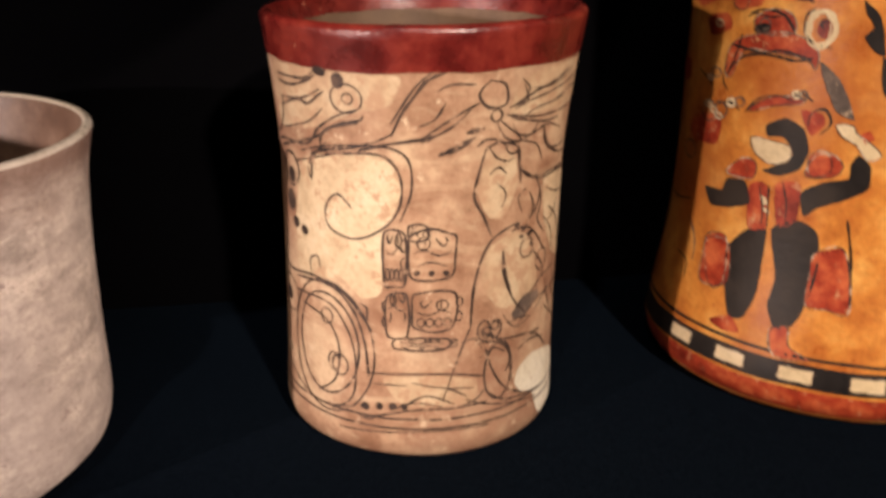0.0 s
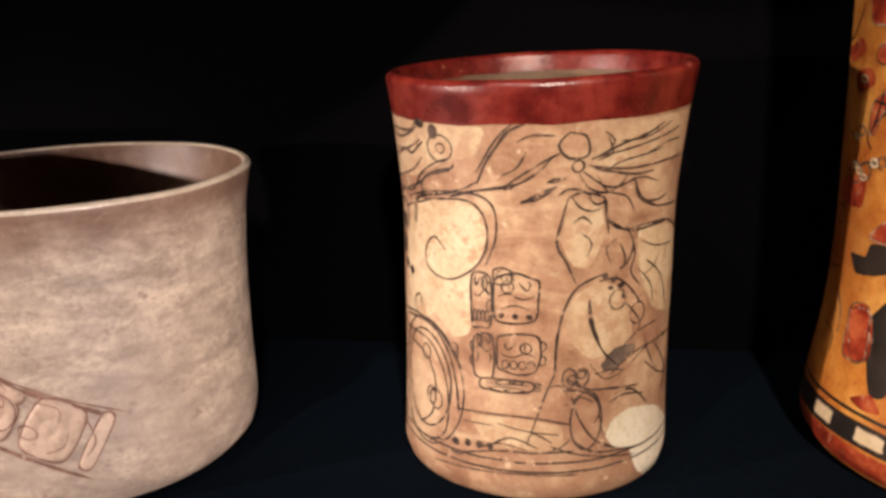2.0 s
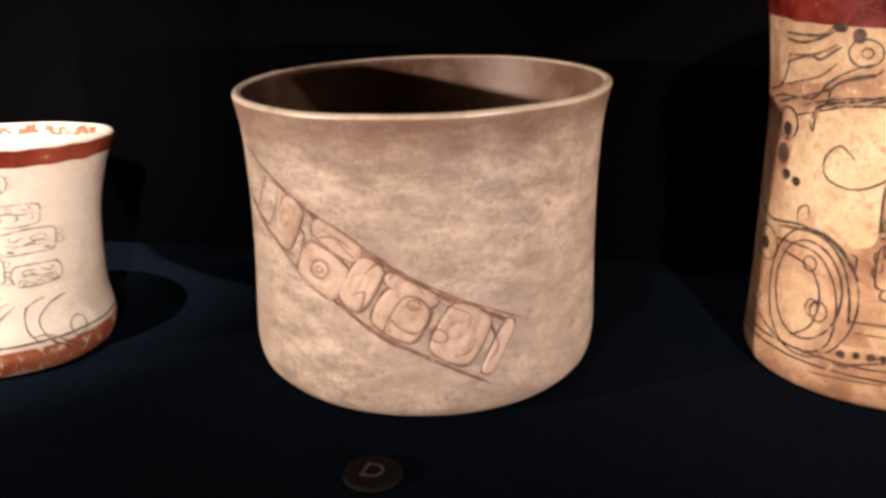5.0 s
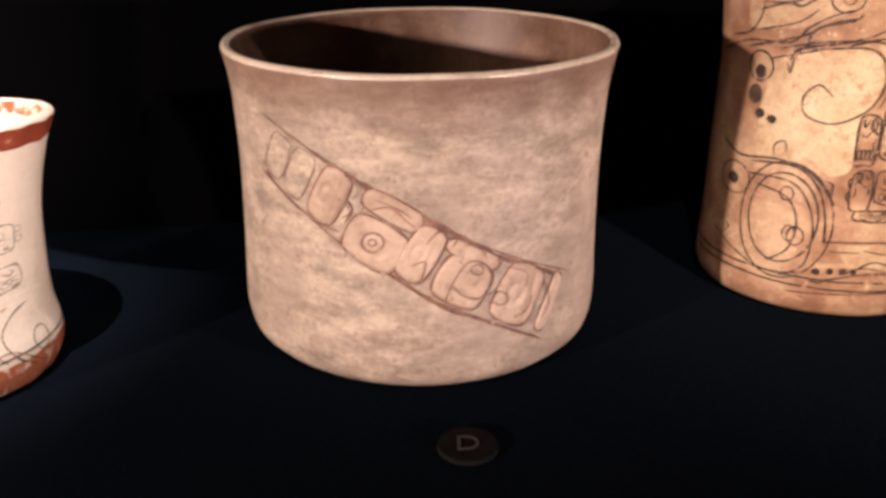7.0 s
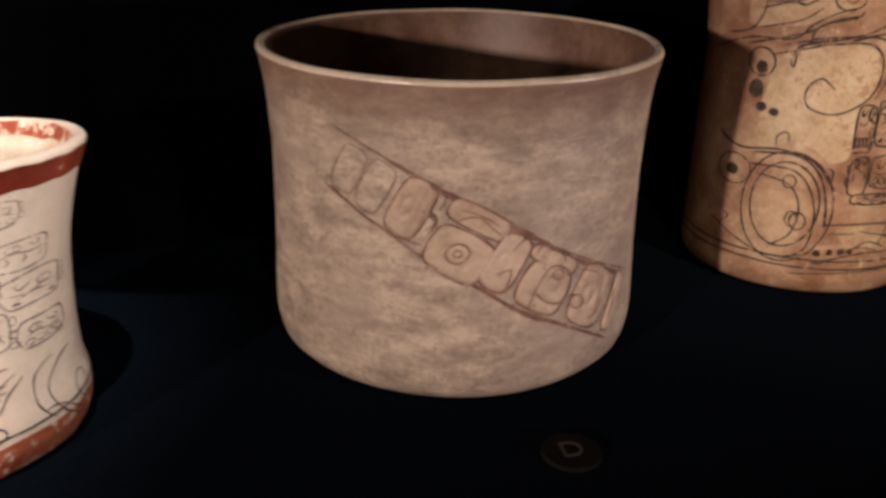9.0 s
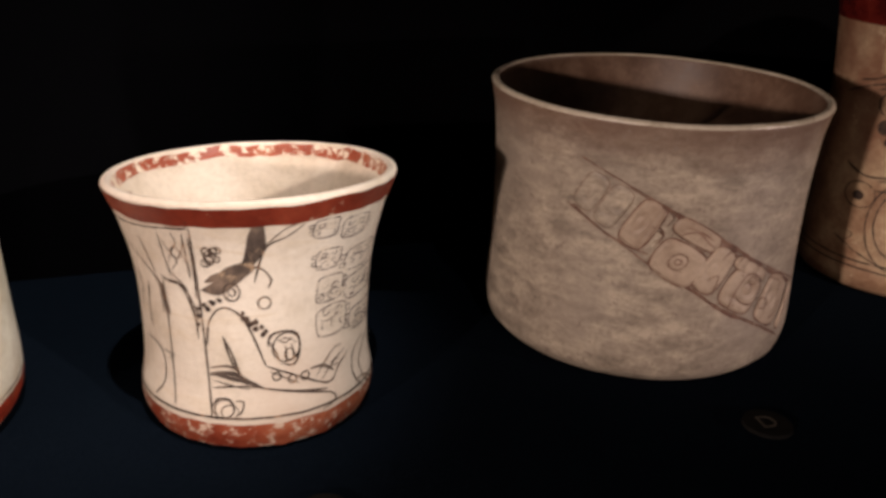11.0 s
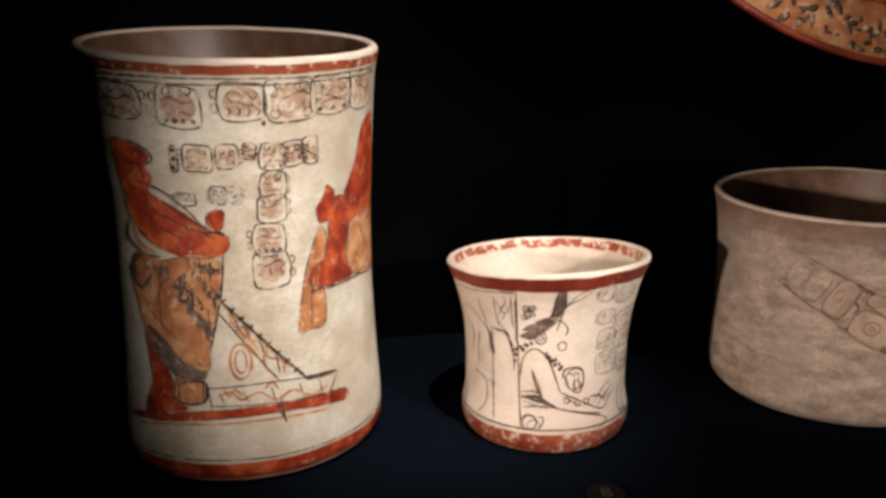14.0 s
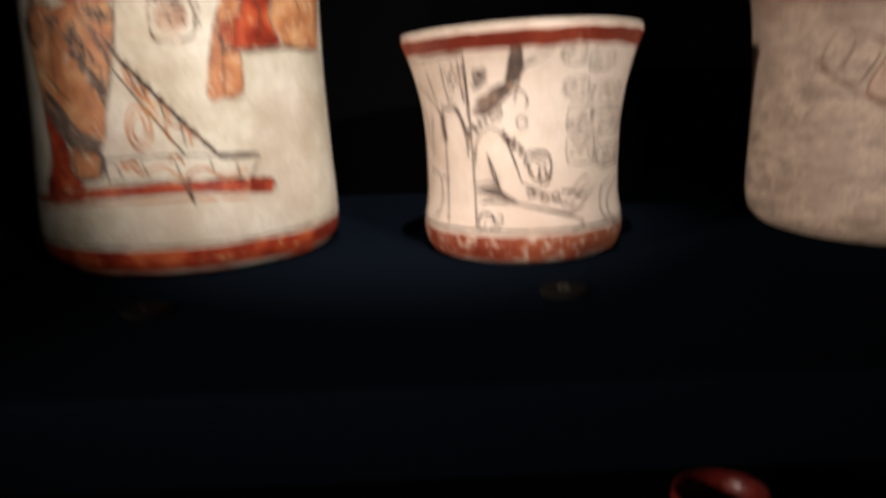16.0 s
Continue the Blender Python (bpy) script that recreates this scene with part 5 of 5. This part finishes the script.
paint(small_cup, "painted_line", INK, [("line", 0.9, [(-12.0, 47.6), (-8.5, 41.2), (-5.0, 33.3), (-0.9, 26.8)]), ("line", 1, [(-18.8, 18.7), (-16.1, 22.4), (-10.7, 22.7), (-8.1, 19.8), (-9.4, 16.5), (-14.7, 15.6), (-18.8, 18.3)]), ("line", 1, [(-7.3, 22.0), (-3.7, 21.6), (-4.8, 17.7), (-7.4, 16.6)]), ("line", 1, [(68.4, 34.1), (58.0, 30.3), (56.7, 21.1), (63.3, 13.7)]), ("line", 0.8, [(58.3, 17.6), (68.4, 16.6), (86.1, 6.9)]), ("line", 1, [(3.1, 69.1), (7.9, 82.0), (16.5, 85.9), (22.7, 89.9)]), ("line", 0.9, [(31.7, 27.5), (36.7, 32.1), (42.2, 36.2), (47.7, 36.5)]), ("line", 0.9, [(40.3, 31.1), (46.0, 31.3)]), ("line", 0.9, [(39.5, 29.4), (45.2, 29.2)])])
paint(tall_vase, "painted_dot", INK, [("ring", 0, [(-6.1, 173.2), (0.9, 1.0)]), ("ring", 0, [(-6.0, 169.1), (0.9, 1.1)]), ("ring", 0, [(-6.4, 164.8), (0.9, 1.1)]), ("ring", 0, [(26.7, 186.1), (0.8, 1.1)]), ("ring", 0, [(-2.8, 125.5), (0.7, 0.9)])])
paint(tall_vase, "painted_fringe", SMOKE, [("line", 4, [(-12.8, 105.9), (-8.0, 104.5), (-9.1, 99.1), (-4.9, 97.8), (-5.6, 93.1), (-1.6, 91.6), (-2.2, 86.9), (1.3, 85.4), (1.0, 78.9)]), ("line", 5, [(-25.0, 83.3), (-18.7, 76.4), (-13.3, 69.1), (-7.8, 63.9), (-0.7, 61.3)]), ("line", 4, [(-27.7, 107.4), (-30.7, 111.1), (-28.8, 118.2), (-23.9, 120.4)])])
paint(tall_vase, "painted_tick", INK, [("line", 2.4, [(6.9, 97.4), (7.9, 98.9), (9.0, 100.0)]), ("line", 2.4, [(10.2, 93.0), (11.2, 94.4), (12.3, 95.5)]), ("line", 2.4, [(13.5, 88.4), (14.4, 89.8), (15.5, 90.9)]), ("line", 2.4, [(16.8, 83.8), (17.7, 85.2), (18.8, 86.2)]), ("line", 2.4, [(20.1, 79.0), (21.0, 80.3), (22.1, 81.4)]), ("line", 2.4, [(23.4, 74.0), (24.3, 75.4), (25.5, 76.4)]), ("line", 2.4, [(26.8, 68.9), (27.7, 70.2), (28.9, 71.2)]), ("line", 2.4, [(30.2, 63.7), (31.2, 64.9), (32.4, 65.9)]), ("line", 2.4, [(33.7, 58.2), (34.7, 59.5), (36.0, 60.4)])])
paint(tall_vase, "painted_line", INK, [("line", 1.6, [(-11.9, 55.6), (-11.3, 45.4), (-1.7, 46.5), (-0.9, 56.8), (-11.6, 55.9)]), ("line", 1.2, [(27.8, 47.1), (28.4, 39.3), (29.4, 32.6)]), ("line", 1.4, [(25.7, 41.4), (30.4, 42.8)]), ("line", 1.8, [(38.6, 52.9), (46.0, 52.6), (53.1, 52.7)]), ("line", 1.2, [(-25.2, 176.4), (-17.2, 172.8), (-14.8, 167.7), (-18.1, 165.1)]), ("line", 1.2, [(-21.7, 156.8), (-12.5, 153.2), (-4.0, 145.7), (2.4, 137.1)]), ("line", 1.4, [(-6.9, 137.1), (-2.1, 135.2), (2.8, 133.7), (7.7, 133.8)]), ("line", 1.8, [(27.0, 202.1), (27.0, 190.1)]), ("line", 1.2, [(57.5, 204.4), (65.1, 202.3), (65.3, 189.3)]), ("line", 1.1, [(42.3, 98.3), (51.3, 99.4), (63.4, 98.6), (79.1, 101.1)])])
paint(tall_vase, "painted_line", ORANGEPAINT, [("line", 2, [(9.6, 92.7), (10.7, 89.7), (9.7, 86.0)]), ("line", 1.8, [(11.9, 86.5), (13.9, 83.4), (15.5, 79.1)]), ("line", 1.8, [(15.4, 77.7), (18.3, 72.9), (20.3, 69.1)]), ("line", 1.8, [(22.1, 70.6), (22.3, 64.6), (24.8, 59.9)]), ("line", 1.8, [(6.1, 53.4), (8.1, 49.7), (10.5, 53.2), (12.9, 49.4)]), ("line", 1.8, [(21.8, 52.0), (24.6, 55.4), (27.1, 51.0)]), ("line", 3, [(-5.5, 111.1), (-0.6, 101.3), (4.5, 92.7)])])
paint(tall_vase, "painted_shape", ORANGEPAINT, [("fill", 0, [(-13.2, 145.6), (-9.5, 144.1), (-9.4, 140.2), (-12.7, 140.9)])])
paint(tall_vase, "painted_shape", ORANGEPAINT, [("fill", 0, [(-3.5, 137.9), (-0.3, 135.9), (-2.3, 132.3), (-5.3, 134.4)])])
paint(carved_bowl, "carved_groove_shade", GROOVE_SHADE, [("line", 2.2, [(-17.5, 89.1), (-8.2, 82.8), (0.8, 76.1), (12.9, 67.0), (26.0, 56.0), (37.4, 49.2), (48.0, 41.5)]), ("line", 1.9, [(-17.5, 64.4), (-11.9, 55.7), (-2.4, 49.7), (4.5, 43.4), (13.1, 36.2), (19.5, 33.0), (30.0, 25.9), (40.3, 18.6)]), ("line", 1.3, [(-45.2, 82.6), (-33.5, 72.8), (-25.5, 68.4), (-18.0, 65.2)]), ("line", 1.2, [(-25.2, 81.4), (-20.5, 78.0), (-22.0, 72.4), (-25.1, 68.0)]), ("line", 1.2, [(-19.2, 88.5), (-15.3, 85.3), (-16.6, 79.8), (-14.1, 74.8), (-16.9, 68.8)]), ("line", 1.2, [(-11.5, 84.5), (-9.5, 80.5), (-11.5, 74.8)]), ("line", 0.9, [(-27.7, 95.3), (-23.3, 92.3), (-18.8, 88.9)])])
paint(orange_vase, "painted_bead", CREAMPAINT, [("ring", 1.6, [(-73.9, 125.5), (1.9, 1.1)]), ("ring", 1.6, [(-70.6, 123.8), (1.6, 1.2)]), ("ring", 1.6, [(-67.6, 121.7), (1.5, 1.1)]), ("ring", 1.8, [(-62.7, 128.4), (1.5, 1.4)]), ("ring", 1.8, [(-40.9, 135.7), (1.0, 1.3)]), ("ring", 1.4, [(-72.1, 160.2), (2.0, 1.3)]), ("ring", 1.4, [(-74.2, 137.1), (1.5, 0.9)])])
paint(orange_vase, "painted_dot", BLACKPAINT, [("ring", 0, [(-62.7, 128.4), (0.8, 0.7)]), ("ring", 0, [(-40.9, 135.7), (0.5, 0.6)]), ("ring", 0, [(-36.1, 163.5), (1.3, 1.9)]), ("ring", 0, [(-55.3, 159.6), (1.8, 1.9)]), ("ring", 0, [(-51.7, 178.4), (1.1, 1.2)])])
paint(orange_vase, "painted_shape", REDPAINT, [("fill", 0, [(-69.4, 181.3), (-71.6, 188.5), (-71.2, 196.2), (-59.9, 196.2), (-58.5, 185.6), (-59.0, 181.8)])])
paint(orange_vase, "painted_shape", REDPAINT, [("fill", 0, [(-56.8, 181.5), (-58.3, 192.0), (-47.1, 194.2), (-46.0, 186.1), (-48.5, 181.9)])])
paint(orange_vase, "painted_shape", REDPAINT, [("fill", 0, [(-65.9, 167.7), (-65.4, 172.6), (-61.0, 174.3), (-60.1, 170.5), (-61.5, 166.4)])])
paint(orange_vase, "painted_shape", REDPAINT, [("fill", 0, [(-34.7, 104.1), (-34.1, 110.0), (-31.8, 113.8), (-28.1, 114.2), (-24.9, 109.9), (-27.1, 105.2)])])
paint(orange_vase, "painted_shape", REDPAINT, [("fill", 0, [(-78.8, 112.7), (-71.6, 120.9), (-68.1, 115.7), (-72.8, 109.4)])])
paint(orange_vase, "painted_shape", REDPAINT, [("fill", 0, [(-90.6, 170.2), (-76.4, 175.9), (-73.6, 170.4), (-84.8, 165.9)])])
paint(orange_vase, "painted_shape", ORANGEPAINT, [("fill", 0, [(-40.5, 184.3), (-40.1, 188.3), (-35.6, 187.5), (-34.4, 182.6), (-37.8, 180.0)])])
paint(orange_vase, "painted_line", BLACKPAINT, [("line", 1.6, [(-55.9, 172.6), (-51.4, 173.4), (-48.3, 174.4), (-45.0, 172.6), (-41.6, 171.7)]), ("line", 1.3, [(-61.4, 157.0), (-62.6, 150.0), (-66.0, 139.0), (-63.8, 144.1), (-58.1, 149.0), (-49.9, 149.9), (-42.6, 148.8), (-37.6, 150.6)]), ("line", 1.3, [(-59.8, 163.9), (-55.7, 167.0), (-48.8, 166.4), (-45.3, 162.3), (-43.5, 158.3)]), ("line", 1.3, [(-41.2, 159.6), (-41.3, 165.9), (-39.0, 169.0)]), ("line", 1.2, [(-40.6, 158.7), (-37.6, 155.5), (-33.0, 154.8)]), ("line", 1, [(-56.7, 125.9), (-53.0, 131.8), (-46.4, 134.6), (-41.3, 133.0)]), ("line", 1.2, [(-40.9, 180.3), (-42.1, 184.2), (-40.8, 187.9), (-34.1, 186.9)]), ("line", 1, [(-98.8, 177.0), (-87.5, 175.2), (-79.8, 182.6), (-76.4, 189.5)]), ("line", 1.2, [(-36.4, 123.9), (-35.7, 129.5), (-32.1, 131.3), (-30.1, 126.3), (-32.6, 121.4)])])
# incised lines drawn as dark ribbons, their shade in the colour
for width, stroke, closed in (
    (1.0, [(-9.9, 74.9), (-3.7, 76.8), (0.7, 71.9), (3.0, 69.4)], False),
    (0.9, [(-7.5, 79.4), (-2.2, 76.8), (2.0, 73.1)], False),
    (0.9, [(6.0, 63.4), (9.8, 67.9), (14.1, 65.0), (12.9, 61.7)], False),
    (0.9, [(1.9, 54.7), (5.6, 56.4), (4.5, 49.4), (1.4, 48.0)], False),
    (1.0, [(10.7, 38.9), (13.0, 47.6), (17.7, 55.5), (23.0, 52.8), (24.1, 45.9), (20.4, 40.8), (15.4, 42.9), (12.7, 47.6)], False),
    (0.9, [(27.8, 51.8), (35.4, 47.5), (34.6, 41.0)], False),
    (0.9, [(41.9, 43.1), (44.0, 33.0), (41.1, 27.0)], False),
    (0.9, [(30.9, 30.6), (35.7, 32.5), (37.2, 37.8)], False),
    (0.8, [(16.0, 62.7), (20.8, 59.8), (22.6, 56.2)], False),
    (0.9, [(-15.6, 86.9), (-12.0, 83.6), (-13.8, 78.7)], False),
    (0.9, [(-17.9, 78.5), (-14.5, 74.4), (-17.2, 71.2)], False),
    (0.9, [(-7.4, 63.3), (-7.8, 62.3), (-8.6, 61.9), (-9.3, 62.1), (-9.7, 63.0), (-9.3, 64.0), (-8.5, 64.4), (-7.8, 64.1)], True),
    (0.9, [(-5.4, 63.4), (-6.4, 60.8), (-8.6, 59.4), (-10.8, 60.3), (-11.7, 62.7), (-10.8, 65.5), (-8.5, 66.8), (-6.3, 66.0)], True),
    (0.9, [(21.6, 51.8), (21.1, 50.4), (19.9, 50.0), (18.6, 50.8), (18.0, 52.3), (18.5, 53.7), (19.8, 54.1), (21.1, 53.3)], True),
    (0.9, [(29.3, 38.8), (28.6, 37.1), (26.8, 36.8), (25.1, 38.0), (24.3, 40.0), (25.0, 41.8), (26.7, 42.2), (28.5, 40.9)], True),
):
    bm = bmesh.new()
    carved_bowl.ribbon(bm, 0.78 * width, stroke, 1.16, closed)
    bmesh.ops.recalc_face_normals(bm, faces=bm.faces[:])
    part("incised_line_shade", bm, GROOVE_SHADE, carved_bowl.ob)


# ---- letter discs on the deck ----
def letter_disc(letter, x, y, radius, turn):
    """A small round label with a letter."""
    bm = bmesh.new()
    bmesh.ops.create_cone(bm, cap_ends=True, segments=48, radius1=radius, radius2=radius * 0.97, depth=0.0016)
    base = tagged(new("letter_disc"), "small dark round label with a pale letter lying on felt", "label", "letter labels on the deck")
    base.location, base.rotation_euler = (x, y, 0), (0, 0, radians(turn))
    disc = part("disc", bm, DISC, base, smooth=False)
    disc.location = (0, 0, 0.0009)
    curve = bpy.data.curves.new("letter", "FONT")
    curve.body, curve.size, curve.align_x, curve.align_y, curve.extrude = letter, radius * 1.15, "CENTER", "CENTER", 0.0001
    holder = new("holder", curve)
    bpy.context.view_layer.update()
    me = bpy.data.meshes.new_from_object(holder.evaluated_get(bpy.context.evaluated_depsgraph_get()))
    bpy.data.objects.remove(holder)
    me.materials.clear()
    me.materials.append(LETTER)
    text = new("letter", me)
    text.parent, text.location = base, (0, 0, 0.0019)


letter_disc("D", -0.1787, 0.1806, 0.0105, 4)
letter_disc("B", -0.3635, 0.138, 0.0095, 6)
letter_disc("-", -0.5186, 0.0945, 0.0095, 8)

# ---- painted plate on its mount before the back wall ----
plate = tagged(new("painted_plate"), "large orange painted plate with a dark patterned rim", "plate")
plate.matrix_world = CASE @ pose(-0.021, -0.156, 0.441, 270, 0, 0) @ Matrix.Scale(0.81, 4)


def plate_ring(name, r0, z0, r1, z1, mat, lift=0.0, thick=0.006):
    bm = bmesh.new()
    n = 120
    loops = [[bm.verts.new((r * math.cos(2 * math.pi * k / n), r * math.sin(2 * math.pi * k / n), -z - lift)) for k in range(n)] for r, z in ((r0, z0), (r1, z1), (r1, z1 - thick), (r0, z0 - thick))]
    for a, b in ((0, 1), (1, 2), (2, 3), (3, 0)):
        for k in range(n):
            bm.faces.new((loops[a][k], loops[a][(k + 1) % n], loops[b][(k + 1) % n], loops[b][k]))
    bmesh.ops.recalc_face_normals(bm, faces=bm.faces[:])
    return part(name, bm, mat, plate)


plate_ring("well", 0.001, 0.0, 0.20, 0.0, ORANGE)
plate_ring("inner_wall", 0.20, 0.0, 0.255, 0.022, ORANGE)
plate_ring("red_line", 0.255, 0.022, 0.262, 0.025, REDPAINT)
plate_ring("rim", 0.262, 0.025, 0.296, 0.035, ORANGEPAINT)
plate_ring("dark_edge", 0.296, 0.035, 0.30, 0.036, DARKRED)

bm = bmesh.new()
bmesh.ops.create_cone(bm, cap_ends=True, segments=32, radius1=0.03, radius2=0.045, depth=0.186, matrix=Matrix.Translation((0, 0, 0.0985)))
part("wall_mount", bm, BLACKWALL, plate, "matt black mount behind the plate")


def dabs(name, count, radius, spread, size, height, lean, inks, seed, each):
    """Clusters of small uneven brush dabs set round the plate."""
    rnd = random.Random(seed)
    for step in range(count):
        bm = bmesh.new()
        for _ in range(each):
            angle = 2 * math.pi * (step + rnd.uniform(-0.42, 0.42)) / count
            out = rnd.uniform(-spread, spread)
            long, wide, turn = size * rnd.uniform(0.5, 1.3), size * rnd.uniform(0.22, 0.5), rnd.uniform(0, math.pi)
            r = radius + out
            cx, cy, cz = r * math.cos(angle), r * math.sin(angle), -height - lean * out
            ring = []
            for k in range(8):
                u, w = long * math.cos(k * math.pi / 4) * rnd.uniform(0.8, 1.2), wide * math.sin(k * math.pi / 4)
                du, dw = u * math.cos(turn) - w * math.sin(turn), u * math.sin(turn) + w * math.cos(turn)
                grow = du * math.cos(angle) + dw * math.sin(angle)
                ring.append((cx + du, cy + dw, cz - lean * grow))
            top = [bm.verts.new((x, y, z - 0.0005)) for x, y, z in ring]
            low = [bm.verts.new((x, y, z + 0.0004)) for x, y, z in ring]
            bm.faces.new(top)
            for k in range(8):
                bm.faces.new((top[k], top[k - 1], low[k - 1], low[k]))
        bmesh.ops.recalc_face_normals(bm, faces=bm.faces[:])
        part(name, bm, inks[rnd.randrange(len(inks))], plate)


dabs("rim_glyph", 110, 0.279, 0.0145, 0.0046, 0.0302, 0.3, (INKBROWN, INKBROWN, SMOKE), 5, 7)
dabs("painted_mark", 60, 0.205, 0.014, 0.006, 0.0022, 0.25, (REDPAINT, REDPAINT, DARKRED, INKBROWN), 9, 5)

# ---- small jar on the lower shelf ----
jar = tagged(new("small_jar"), "small orange clay jar with a reddish mouth on the black shelf", "jar")
jar.location, jar.scale = (-0.3135, 0.026, -0.200), (0.95, 0.95, 1.09)
LATHE = [(0.0, 0.0), (0.024, 0.0), (0.031, 0.006), (0.037, 0.03), (0.039, 0.06), (0.036, 0.09), (0.029, 0.115), (0.018, 0.132), (0.0125, 0.142), (0.0118, 0.150)]
for name, ring, mat in (("body", LATHE, ORANGE), ("mouth", [(0.0122, 0.150), (0.0132, 0.156), (0.0138, 0.162), (0.0134, 0.1645), (0.0122, 0.1645), (0.0112, 0.160), (0.0102, 0.150), (0.0100, 0.135)], REDRIM)):
    bm = bmesh.new()
    rings = [[bm.verts.new((r * math.cos(2 * math.pi * k / 48), r * math.sin(2 * math.pi * k / 48), z)) for k in range(48)] for r, z in ring if r > 0]
    for a, b in zip(rings, rings[1:]):
        for k in range(48):
            bm.faces.new((a[k], a[(k + 1) % 48], b[(k + 1) % 48], b[k]))
    if name == "body":
        bm.faces.new(rings[0][::-1])
    part(name, bm, mat, jar)
